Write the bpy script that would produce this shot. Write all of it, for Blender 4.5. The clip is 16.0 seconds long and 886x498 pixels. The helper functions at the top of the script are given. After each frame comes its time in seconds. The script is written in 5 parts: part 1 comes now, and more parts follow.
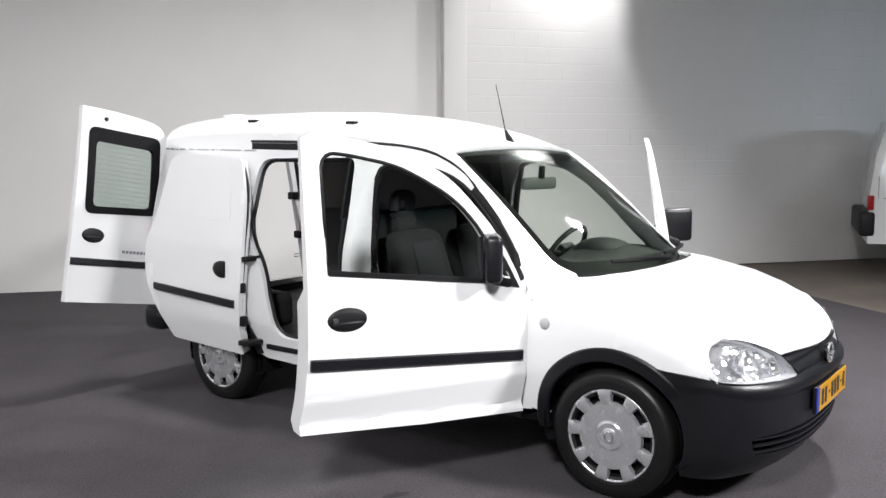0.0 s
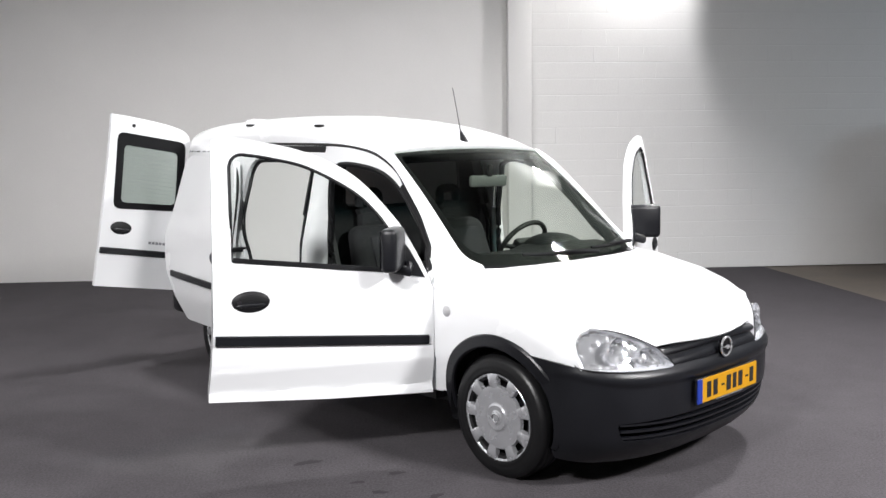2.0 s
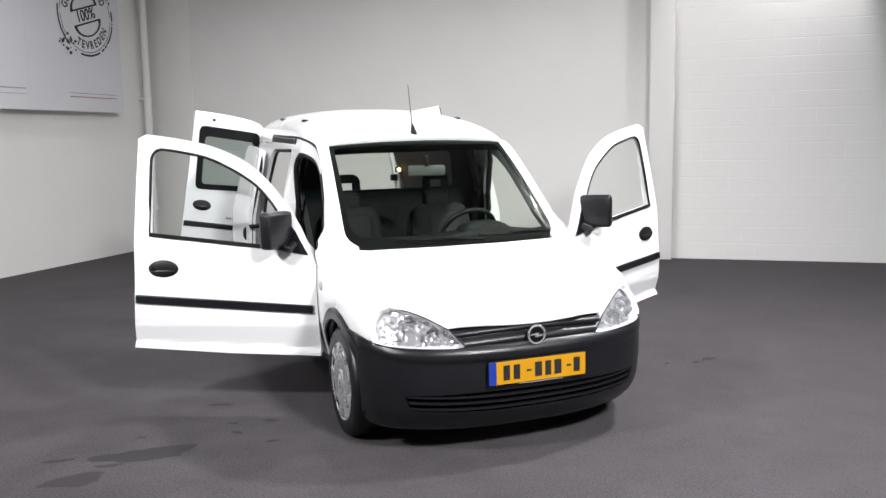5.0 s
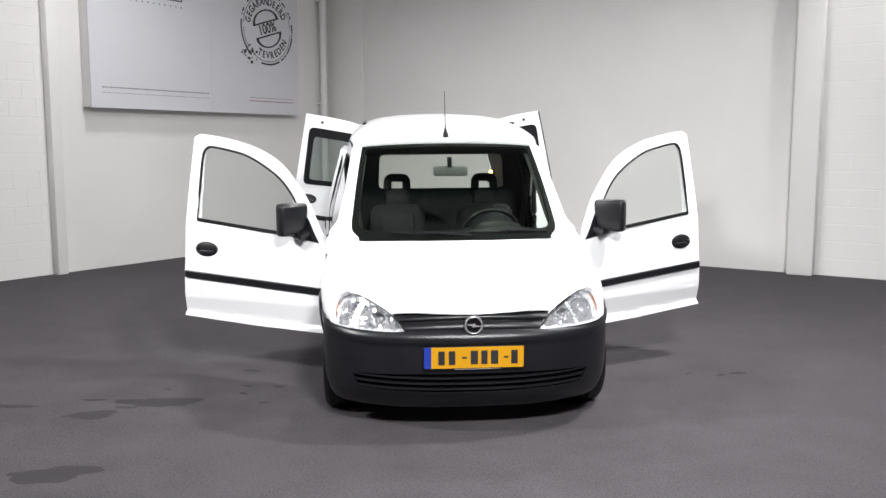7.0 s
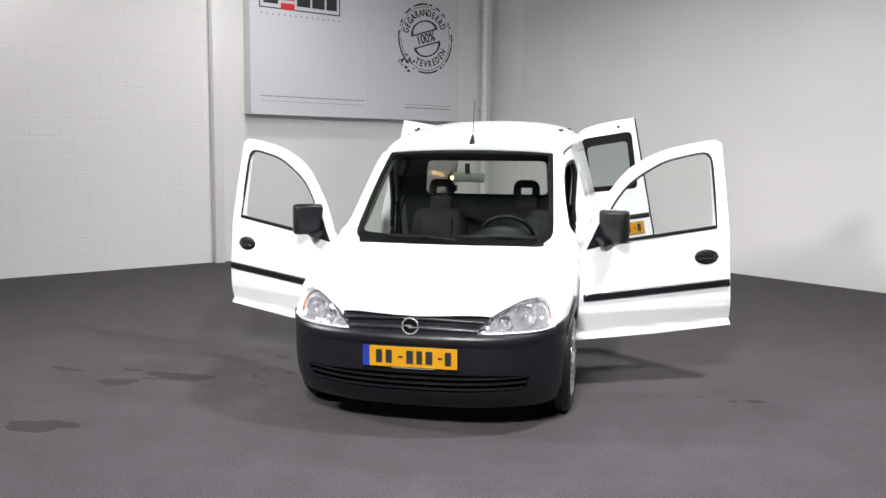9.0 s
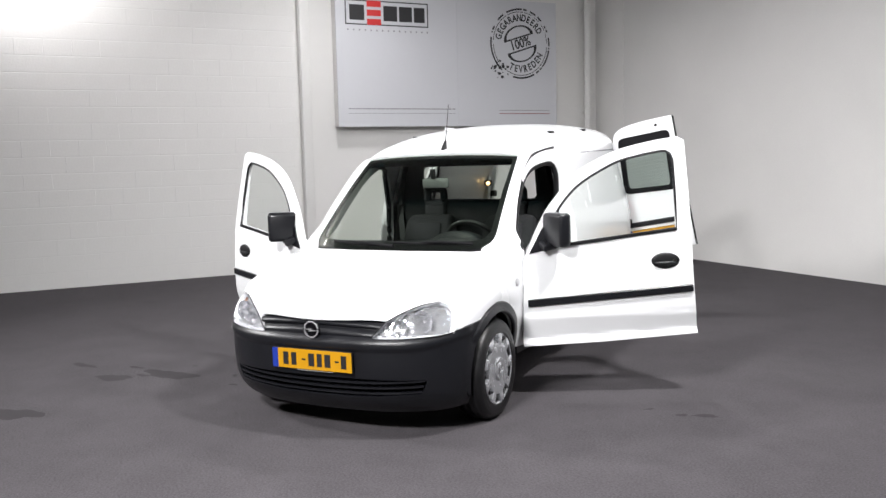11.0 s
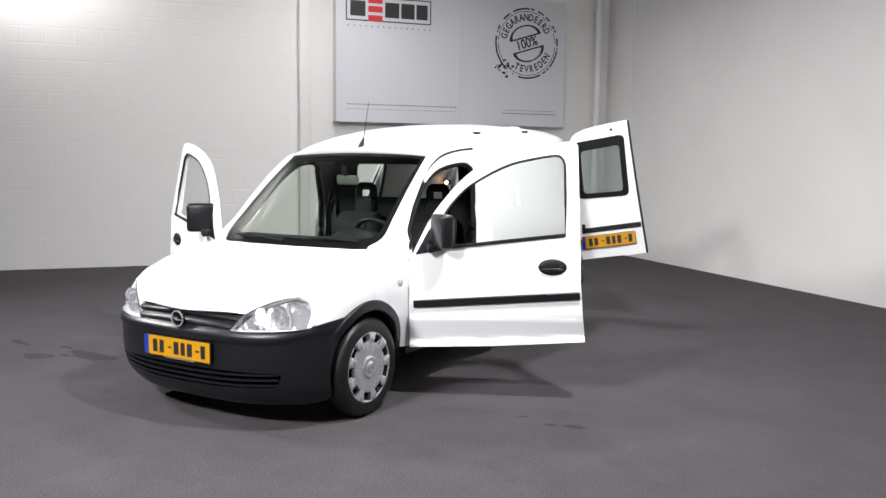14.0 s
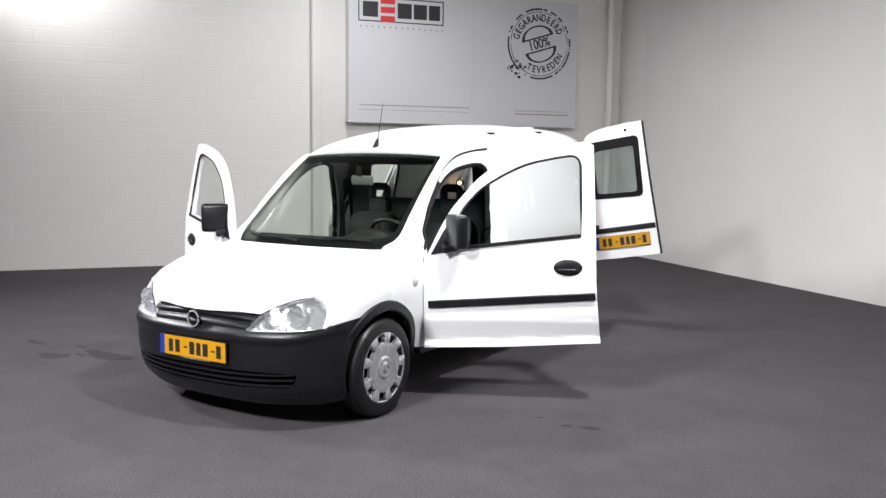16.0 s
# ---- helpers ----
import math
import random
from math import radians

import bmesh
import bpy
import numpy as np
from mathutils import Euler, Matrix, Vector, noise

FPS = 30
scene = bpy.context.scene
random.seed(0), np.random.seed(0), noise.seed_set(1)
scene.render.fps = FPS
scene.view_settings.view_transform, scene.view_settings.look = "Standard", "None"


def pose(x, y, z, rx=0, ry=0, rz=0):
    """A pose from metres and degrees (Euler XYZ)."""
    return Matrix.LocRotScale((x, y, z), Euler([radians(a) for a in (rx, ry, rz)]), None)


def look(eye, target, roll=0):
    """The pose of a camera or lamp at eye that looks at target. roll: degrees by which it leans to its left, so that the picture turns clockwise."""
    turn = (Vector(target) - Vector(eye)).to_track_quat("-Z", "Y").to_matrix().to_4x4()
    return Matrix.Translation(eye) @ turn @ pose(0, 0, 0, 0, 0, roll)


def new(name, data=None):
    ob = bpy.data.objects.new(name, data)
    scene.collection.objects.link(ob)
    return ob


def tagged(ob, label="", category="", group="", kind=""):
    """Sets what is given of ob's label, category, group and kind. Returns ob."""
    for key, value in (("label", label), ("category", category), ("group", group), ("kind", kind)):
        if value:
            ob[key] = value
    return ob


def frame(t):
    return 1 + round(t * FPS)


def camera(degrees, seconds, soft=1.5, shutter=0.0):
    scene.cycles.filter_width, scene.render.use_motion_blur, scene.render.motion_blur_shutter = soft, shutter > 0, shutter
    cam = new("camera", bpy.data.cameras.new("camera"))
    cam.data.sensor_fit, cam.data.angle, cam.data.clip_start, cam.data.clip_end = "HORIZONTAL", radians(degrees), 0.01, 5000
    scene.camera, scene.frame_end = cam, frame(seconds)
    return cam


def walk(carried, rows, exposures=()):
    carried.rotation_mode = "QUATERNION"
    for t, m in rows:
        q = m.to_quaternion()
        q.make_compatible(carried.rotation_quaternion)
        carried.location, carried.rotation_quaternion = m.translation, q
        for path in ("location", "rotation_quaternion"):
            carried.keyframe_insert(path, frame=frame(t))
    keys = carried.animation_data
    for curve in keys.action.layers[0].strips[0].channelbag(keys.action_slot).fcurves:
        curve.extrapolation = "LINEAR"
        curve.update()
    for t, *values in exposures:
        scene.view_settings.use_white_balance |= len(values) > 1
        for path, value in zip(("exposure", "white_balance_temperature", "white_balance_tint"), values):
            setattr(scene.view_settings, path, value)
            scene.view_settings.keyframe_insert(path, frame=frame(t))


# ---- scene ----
cam = camera(54.1, 16.0)
PATH = [
    (0, (-2.295, -3.895, 1.508), (-1.787, -1.972, 1.294), -0.2),
    (0.5, (-2.047, -4.022, 1.503), (-1.658, -2.07, 1.303), -0.0),
    (1, (-1.779, -4.157, 1.511), (-1.432, -2.199, 1.295), -0.3),
    (1.5, (-1.499, -4.306, 1.493), (-1.118, -2.355, 1.274), -0.5),
    (2, (-1.177, -4.429, 1.501), (-1.032, -2.446, 1.288), -0.7),
    (2.5, (-0.805, -4.526, 1.523), (-0.876, -2.541, 1.292), -0.1),
    (3, (-0.431, -4.592, 1.518), (-0.608, -2.612, 1.295), -0.0),
    (3.5, (-0.032, -4.635, 1.54), (-0.362, -2.675, 1.319), -0.4),
    (4, (0.38, -4.655, 1.531), (-0.021, -2.709, 1.305), -0.2),
    (4.2, (0.555, -4.665, 1.556), (0.13, -2.726, 1.313), -0.2),
    (6.3, (2.224, -4.467, 1.529), (1.296, -2.711, 1.296), -0.4),
    (6.5, (2.378, -4.434, 1.518), (1.376, -2.651, 1.270), 0.2),
    (7, (2.734, -4.328, 1.530), (1.601, -2.625, 1.285), -0),
    (7.5, (3.072, -4.126, 1.527), (1.746, -2.569, 1.293), 0.4),
    (8, (3.442, -3.914, 1.542), (2.016, -2.448, 1.297), -0.2),
    (8.5, (3.776, -3.604, 1.530), (2.266, -2.224, 1.286), -0.4),
    (9, (4.047, -3.341, 1.547), (2.469, -2.037, 1.311), 0.7),
    (9.2, (4.156, -3.204, 1.547), (2.584, -1.988, 1.321), 0.5),
    (11.3, (5.045, -1.811, 1.535), (3.238, -0.981, 1.323), -0.4),
    (11.5, (5.077, -1.712, 1.537), (3.203, -0.883, 1.318), 0.4),
    (12, (5.221, -1.394, 1.538), (3.321, -0.629, 1.319), 0.2),
    (12.5, (5.334, -1.139, 1.540), (3.425, -0.398, 1.320), 0.7),
    (13, (5.416, -0.961, 1.543), (3.512, -0.210, 1.312), 0.7),
    (13.5, (5.450, -0.892, 1.541), (3.541, -0.150, 1.316), 0.4),
    (14, (5.443, -0.912, 1.542), (3.533, -0.173, 1.318), 0.7),
    (14.5, (5.438, -0.921, 1.539), (3.525, -0.192, 1.316), 0.6),
    (15, (5.434, -0.931, 1.542), (3.520, -0.205, 1.318), 0.7),
    (15.5, (5.425, -0.937, 1.538), (3.509, -0.212, 1.316), 0.7),
    (16, (5.425, -0.938, 1.537), (3.506, -0.221, 1.315), 0.7),
]
walk(cam, [(t, look(eye, target, roll)) for t, eye, target, roll in PATH])

# ---- world, lamps ----
world = bpy.data.worlds.new("world")
scene.world = world
world.use_nodes = True
world.node_tree.nodes["Background"].inputs[0].default_value = (0.9, 0.95, 1.0, 1)
world.node_tree.nodes["Background"].inputs[1].default_value = 0.05


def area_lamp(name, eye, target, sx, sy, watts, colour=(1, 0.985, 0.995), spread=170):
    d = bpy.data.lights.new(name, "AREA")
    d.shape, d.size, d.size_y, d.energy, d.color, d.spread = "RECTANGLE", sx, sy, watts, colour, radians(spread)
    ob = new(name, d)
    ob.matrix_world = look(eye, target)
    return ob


def point_lamp(name, place, watts, radius=0.12, colour=(1, 0.985, 0.995)):
    d = bpy.data.lights.new(name, "POINT")
    d.energy, d.shadow_soft_size, d.color = watts, radius, colour
    ob = new(name, d)
    ob.location = place
    return ob


area_lamp("ceiling_lamp", (-1.95, 2.45, 4.6), (-1.9, 2.3, 0), 0.32, 0.3, 112, spread=165)
# Unseen lamp added to brighten the board and the wall corner.
area_lamp("ceiling_lamp", (-5.0, 1.9, 4.6), (-5.0, 1.9, 0), 0.5, 0.4, 56, spread=165)
area_lamp("ceiling_lamp", (2.5, 1.60, 4.4), (0.4, 1.25, 0.6), 0.3, 0.26, 206, spread=155)
# Unseen fill lamps, added to brighten the van's front and the floor.
area_lamp("fill_lamp", (4.0, -4.2, 4.6), (1.5, -1.35, 0.2), 0.9, 0.7, 254, spread=98)
area_lamp("fill_lamp", (-3.6, -5.2, 4.6), (-0.9, 0.2, 0.7), 0.7, 0.6, 112, spread=85)
point_lamp("wall_lamp", (2.4, 5.50, 4.4), 138)
# Unseen cool sources standing in for daylight that reaches in from the hall.
area_lamp("hall_daylight", (7.0, 2.2, 4.6), (6.4, 3.2, 0), 1.2, 0.6, 19, (0.84, 0.92, 1.0), 150)
area_lamp("hall_daylight", (9.6, -1.6, 2.9), (6.4, 6.6, 2.2), 1.4, 0.8, 15, (0.70, 0.85, 1.0), 70)
point_lamp("wall_lamp", (-5.95, -1.95, 4.4), 116)

# ---- materials ----


def mat(name, colour, rough=0.5, metal=0.0, var=0.06, scale=6.0, fine=80.0, bump=0.0, spec=0.5, coat=0.0, grain=0.4, islands=0.0):
    m = bpy.data.materials.new(name)
    m.use_nodes = True
    nt = m.node_tree
    b = nt.nodes["Principled BSDF"]
    b.inputs["Metallic"].default_value = metal
    b.inputs["Specular IOR Level"].default_value = spec
    b.inputs["Coat Weight"].default_value = coat
    b.inputs["Coat Roughness"].default_value = 0.05
    co = nt.nodes.new("ShaderNodeTexCoord")
    n1 = nt.nodes.new("ShaderNodeTexNoise")
    n1.inputs["Scale"].default_value, n1.inputs["Detail"].default_value = scale, 5
    n2 = nt.nodes.new("ShaderNodeTexNoise")
    n2.inputs["Scale"].default_value, n2.inputs["Detail"].default_value = fine, 3
    nt.links.new(co.outputs["Object"], n1.inputs["Vector"])
    nt.links.new(co.outputs["Object"], n2.inputs["Vector"])
    add = nt.nodes.new("ShaderNodeMath")
    add.operation = "MULTIPLY_ADD"
    nt.links.new(n2.outputs[0], add.inputs[0])
    add.inputs[1].default_value = grain
    nt.links.new(n1.outputs[0], add.inputs[2])
    src = add.outputs[0]
    if islands:
        oi = nt.nodes.new("ShaderNodeObjectInfo")
        a2 = nt.nodes.new("ShaderNodeMath")
        a2.operation = "MULTIPLY_ADD"
        nt.links.new(oi.outputs["Random"], a2.inputs[0])
        a2.inputs[1].default_value = islands
        nt.links.new(src, a2.inputs[2])
        src = a2.outputs[0]
    mr = nt.nodes.new("ShaderNodeMapRange")
    mid = 0.5 + 0.5 * grain
    mr.inputs[1].default_value, mr.inputs[2].default_value = mid - 0.3, mid + 0.3 + islands
    mr.inputs[3].default_value, mr.inputs[4].default_value = 1 - var, 1 + var
    nt.links.new(src, mr.inputs[0])
    mx = nt.nodes.new("ShaderNodeVectorMath")
    mx.operation = "SCALE"
    mx.inputs[0].default_value = colour
    nt.links.new(mr.outputs[0], mx.inputs["Scale"])
    nt.links.new(mx.outputs[0], b.inputs["Base Color"])
    rr = nt.nodes.new("ShaderNodeMapRange")
    rr.inputs[1].default_value, rr.inputs[2].default_value = 0.3, 0.7
    rr.inputs[3].default_value, rr.inputs[4].default_value = max(0.02, rough * 0.88), min(1, rough * 1.12)
    nt.links.new(n1.outputs[0], rr.inputs[0])
    nt.links.new(rr.outputs[0], b.inputs["Roughness"])
    if bump:
        bp = nt.nodes.new("ShaderNodeBump")
        bp.inputs["Strength"].default_value, bp.inputs["Distance"].default_value = 0.6, bump
        nt.links.new(n2.outputs[0], bp.inputs["Height"])
        nt.links.new(bp.outputs[0], b.inputs["Normal"])
    return m


def glass(name, tint, alpha, rough=0.02, slant=0.38):
    """A thin pane: mostly clear with a tint, mirror-like at a slant."""
    m = bpy.data.materials.new(name)
    m.use_nodes = True
    nt = m.node_tree
    nt.nodes.remove(nt.nodes["Principled BSDF"])
    out = nt.nodes["Material Output"]
    tr = nt.nodes.new("ShaderNodeBsdfTransparent")
    tr.inputs[0].default_value = (*tint, 1)
    gl = nt.nodes.new("ShaderNodeBsdfGlossy")
    gl.inputs["Roughness"].default_value = rough
    lw = nt.nodes.new("ShaderNodeLayerWeight")
    lw.inputs[0].default_value = 0.5
    pw = nt.nodes.new("ShaderNodeMath")
    pw.operation, pw.inputs[1].default_value = "POWER", 4.0
    nt.links.new(lw.outputs["Facing"], pw.inputs[0])
    fr = nt.nodes.new("ShaderNodeMath")
    fr.operation, fr.inputs[1].default_value, fr.inputs[2].default_value = "MULTIPLY_ADD", slant, alpha
    nt.links.new(pw.outputs[0], fr.inputs[0])
    mx = nt.nodes.new("ShaderNodeMixShader")
    nt.links.new(fr.outputs[0], mx.inputs[0])
    nt.links.new(tr.outputs[0], mx.inputs[1])
    nt.links.new(gl.outputs[0], mx.inputs[2])
    nt.links.new(mx.outputs[0], out.inputs["Surface"])
    return m


PAINT = mat("white_paint", (0.82, 0.83, 0.84), 0.25, var=0.006, scale=2, fine=30, coat=0.5)
PLASTIC = mat("grey_black_plastic", (0.0062, 0.0066, 0.0086), 0.35, var=0.18, scale=5, fine=500, bump=0.0006, spec=0.42)
RUBBER = mat("black_rubber", (0.008, 0.008, 0.009), 0.5, var=0.2, fine=120, spec=0.3)
GLOSSBLACK = mat("gloss_black", (0.004, 0.004, 0.005), 0.14, var=0.1, spec=0.3)
TYRE = mat("tyre_rubber", (0.0055, 0.0055, 0.006), 0.42, var=0.3, scale=8, fine=150, bump=0.0008, spec=0.4)
COVER = mat("silver_plastic", (0.58, 0.59, 0.61), 0.26, metal=0.65, var=0.08, scale=20, fine=200)
CHROME = mat("chrome", (0.8, 0.8, 0.82), 0.12, metal=1.0, var=0.05)
DARKHOLE = mat("dark_cavity", (0.005, 0.005, 0.006), 0.7, var=0.2, spec=0.15)
# Cab plastic and cloth set near-black so their colour holds the cab's shade.
TRIM = mat("shaded_cab_plastic", (0.007, 0.0075, 0.009), 0.6, var=0.15, scale=10, fine=300, bump=0.0006, spec=0.35)
CLOTH = mat("shaded_grey_cloth", (0.015, 0.0155, 0.018), 0.95, var=0.25, scale=25, fine=400, bump=0.001)
CLOTHD = mat("shaded_dark_cloth", (0.010, 0.0105, 0.012), 0.95, var=0.25, scale=25, fine=400, bump=0.001)
LINING = mat("dark_grey_lining", (0.11, 0.11, 0.115), 0.7, var=0.10, scale=3, fine=60)
WARM = mat("warm_bulb", (0.9, 0.6, 0.3), 0.4)
WARM.node_tree.nodes["Principled BSDF"].inputs["Emission Color"].default_value = (1, 0.62, 0.28, 1)
WARM.node_tree.nodes["Principled BSDF"].inputs["Emission Strength"].default_value = 5
REPEATER = mat("pale_grey_lens", (0.42, 0.42, 0.43), 0.2, var=0.05)
BELT = mat("grey_belt_webbing", (0.05, 0.05, 0.053), 0.8, var=0.1)
CARGO = mat("dark_cargo_mat", (0.02, 0.02, 0.022), 0.55, var=0.3, scale=8, fine=150, bump=0.001)
YELLOW = mat("plate_yellow", (0.50, 0.245, 0.004), 0.35, var=0.04)
BLUE = mat("plate_blue", (0.013, 0.035, 0.27), 0.35, var=0.04)
INK = mat("black_ink", (0.012, 0.012, 0.014), 0.5, var=0.1)
INKGREY = mat("grey_ink", (0.22, 0.22, 0.24), 0.5, var=0.1)
RED = mat("red_ink", (0.6, 0.02, 0.02), 0.45, var=0.08)
REDLENS = mat("red_lens", (0.35, 0.01, 0.012), 0.15, var=0.08)
AMBER = mat("amber_lens", (0.50, 0.14, 0.025), 0.2, var=0.05)
BOWL = mat("lamp_bowl_chrome", (0.78, 0.78, 0.80), 0.12, metal=0.8, var=0.05)
LAMPWALL = mat("pale_lamp_plastic", (0.55, 0.55, 0.57), 0.35, var=0.05)
REFLECTOR = mat("lamp_reflector", (0.90, 0.90, 0.91), 0.10, metal=0.78, var=0.05, scale=40, fine=190)
GREYTRIM = mat("grey_interior_plastic", (0.13, 0.135, 0.135), 0.5, var=0.08, scale=10, fine=300, bump=0.0004)
WGLASS = glass("windscreen_glass", (0.87, 0.905, 0.865), 0.010)
STRIP = glass("tinted_strip", (0.36, 0.50, 0.53), 0.0)
DGLASS = glass("door_glass", (0.965, 0.98, 0.97), 0.004, slant=0.2)
BGLASS = glass("rear_glass", (0.78, 0.84, 0.81), 0.04)
LENS = glass("lamp_lens", (0.96, 0.97, 0.98), 0.03)
MIRROR = mat("mirror_glass", (0.7, 0.72, 0.74), 0.03, metal=1.0, var=0.02)

# ---- mesh helpers ----


def part(name, bm, material, parent=None, label="", sharp=35, recalc=True):
    """One bmesh as one mesh object."""
    if recalc:
        bmesh.ops.recalc_face_normals(bm, faces=bm.faces)
    me = bpy.data.meshes.new(name)
    bm.to_mesh(me)
    bm.free()
    for m in material if isinstance(material, (list, tuple)) else (material,):
        me.materials.append(m)
    me.polygons.foreach_set("use_smooth", [True] * len(me.polygons))
    me.set_sharp_from_angle(angle=radians(sharp))
    ob = new(name, me)
    if parent:
        ob.parent = parent
    if label:
        ob["label"] = label
    return ob


def interp(x, xs, ys):
    return float(np.interp(x, xs, ys))


def smooth_curve(points, n=8, closed=False):
    """Catmull-Rom through 2D points."""
    out, k = [], len(points)
    seg = k if closed else k - 1
    for i in range(seg):
        p = [Vector(points[(i + j) % k] if closed else points[min(max(i + j, 0), k - 1)]) for j in (-1, 0, 1, 2)]
        for q in range(n):
            t = q / n
            out.append(tuple(0.5 * (2 * p[1] + (p[2] - p[0]) * t + (2 * p[0] - 5 * p[1] + 4 * p[2] - p[3]) * t * t + (3 * p[1] - p[0] - 3 * p[2] + p[3]) * t ** 3)))
    if not closed:
        out.append(tuple(points[-1]))
    return out


def rounded(points, r, n=4):
    """A polygon with rounded corners; r is one radius or one for each corner."""
    out, k = [], len(points)
    for i, p in enumerate(points):
        rad = r[i] if isinstance(r, (list, tuple)) else r
        p, a, b = Vector(p), Vector(points[i - 1]), Vector(points[(i + 1) % k])
        if rad <= 0:
            out.append(tuple(p))
            continue
        da, db = (a - p), (b - p)
        ra = min(rad, da.length * 0.45, db.length * 0.45)
        q0, q1 = p + da.normalized() * ra, p + db.normalized() * ra
        for j in range(n + 1):
            t = j / n
            out.append(tuple(q0 * (1 - t) ** 2 + p * 2 * t * (1 - t) + q1 * t * t))
    return out


def sheet(outline, holes, where, thick, out, su=0.08, sv=0.06):
    """A curved panel: the 2D outline with its holes, cut fine, laid on the surface where(u, v), thickened inwards; out points outwards."""
    bm = bmesh.new()
    for loop in (outline, *holes):
        vs = [bm.verts.new((p[0], p[1], 0)) for p in loop]
        for i in range(len(vs)):
            bm.edges.new((vs[i - 1], vs[i]))
    bmesh.ops.triangle_fill(bm, use_beauty=True, use_dissolve=False, edges=bm.edges[:], normal=(0, 0, 1))
    us, vs_ = [p[0] for p in outline], [p[1] for p in outline]
    for k, step in ((0, su), (1, sv)):
        lo, hi = (min(us), max(us)) if k == 0 else (min(vs_), max(vs_))
        n = max(1, int((hi - lo) / step))
        for i in range(1, n):
            c = lo + (hi - lo) * i / n
            bmesh.ops.bisect_plane(bm, geom=bm.verts[:] + bm.edges[:] + bm.faces[:], dist=1e-5, plane_co=(c, 0, 0) if k == 0 else (0, c, 0), plane_no=(1, 0, 0) if k == 0 else (0, 1, 0))
    for v in bm.verts:
        v.co = Vector(where(v.co.x, v.co.y))
    bm.normal_update()
    total = sum((f.normal.dot(Vector(out)) * f.calc_area() for f in bm.faces))
    if total < 0:
        bmesh.ops.reverse_faces(bm, faces=bm.faces[:])
        bm.normal_update()
    if thick:
        thicken(bm, thick)
    return bm


def thicken(bm, thick):
    top = list(bm.verts)
    faces = list(bm.faces)
    rim = [(e.verts[0], e.verts[1], e.link_faces[0]) for e in bm.edges if len(e.link_faces) == 1]
    low = {v: bm.verts.new(v.co - (thick(v) if callable(thick) else v.normal * thick)) for v in top}
    for f in faces:
        bm.faces.new([low[v] for v in reversed(f.verts)])
    for a, b, f in rim:
        order = list(f.verts)
        if order[(order.index(a) + 1) % len(order)] is not b:
            a, b = b, a
        bm.faces.new((b, a, low[a], low[b]))
    bm.normal_update()


def box(bm, lo, hi, m=None, bevel=0.0, seg=2):
    g = bmesh.ops.create_cube(bm, size=1)
    c = [(a + b) / 2 for a, b in zip(lo, hi)]
    s = [b - a for a, b in zip(lo, hi)]
    for v in g["verts"]:
        v.co = Vector((c[0] + v.co.x * s[0], c[1] + v.co.y * s[1], c[2] + v.co.z * s[2]))
    if bevel:
        edges = {e for v in g["verts"] for e in v.link_edges}
        r = bmesh.ops.bevel(bm, geom=list(edges), offset=bevel, segments=seg, affect="EDGES", profile=0.5)
        g["verts"] = list({v for f in r["faces"] for v in f.verts} | {v for v in g["verts"] if v.is_valid})
    if m is not None:
        for v in g["verts"]:
            v.co = m @ v.co
    return g["verts"]


def tube(bm, pts, r, n=8, closed=False):
    """A round bar along 3D points."""
    pts = [Vector(p) for p in pts]
    rings, k = [], len(pts)
    for i, p in enumerate(pts):
        a = pts[(i - 1) % k] if closed else pts[max(i - 1, 0)]
        b = pts[(i + 1) % k] if closed else pts[min(i + 1, k - 1)]
        q = (b - a).to_track_quat("Z", "Y").to_matrix()
        rr = r[i] if isinstance(r, (list, tuple)) else r
        rings.append([bm.verts.new(p + q @ Vector((math.cos(t) * rr, math.sin(t) * rr, 0))) for t in (j * 2 * math.pi / n for j in range(n))])
    for i in range(k if closed else k - 1):
        a, b = rings[i], rings[(i + 1) % k]
        off = 0
        if closed and i == k - 1:
            off = min(range(n), key=lambda o: (a[0].co - b[o].co).length)
        for j in range(n):
            bm.faces.new((a[j], a[(j + 1) % n], b[(j + 1 + off) % n], b[(j + off) % n]))
    if not closed:
        bm.faces.new(rings[0])
        bm.faces.new(rings[-1])


def lathe(bm, profile, n=48, m=None):
    """Profile of (radius, axis) turned about y."""
    rings = []
    for r, a in profile:
        rings.append([bm.verts.new((math.cos(t) * r, a, math.sin(t) * r)) for t in (j * 2 * math.pi / n for j in range(n))])
    for a, b in zip(rings, rings[1:]):
        for j in range(n):
            bm.faces.new((a[j], a[(j + 1) % n], b[(j + 1) % n], b[j]))
    if m is not None:
        for ring in rings:
            for v in ring:
                v.co = m @ v.co


def ribbon(bm, pts, normal_of, w, h):
    """A flat bar along 3D points, w wide across, h proud along the normal."""
    pts = [Vector(p) for p in pts]
    rings = []
    for i, p in enumerate(pts):
        d = (pts[min(i + 1, len(pts) - 1)] - pts[max(i - 1, 0)]).normalized()
        n = Vector(normal_of(p)).normalized()
        c = n.cross(d).normalized()
        rings.append([bm.verts.new(p + c * (w / 2) * a + n * h * b) for a, b in ((-1, 0), (-1, 0.7), (-0.75, 1), (0.75, 1), (1, 0.7), (1, 0))])
    for a, b in zip(rings, rings[1:]):
        for j in range(6):
            bm.faces.new((a[j], a[(j + 1) % 6], b[(j + 1) % 6], b[j]))
    bm.faces.new(rings[0])
    bm.faces.new(rings[-1])


def thing(name, m, label, category, group="", kind=""):
    ob = new(name)
    ob.matrix_world = m
    return tagged(ob, label, category, group, kind)

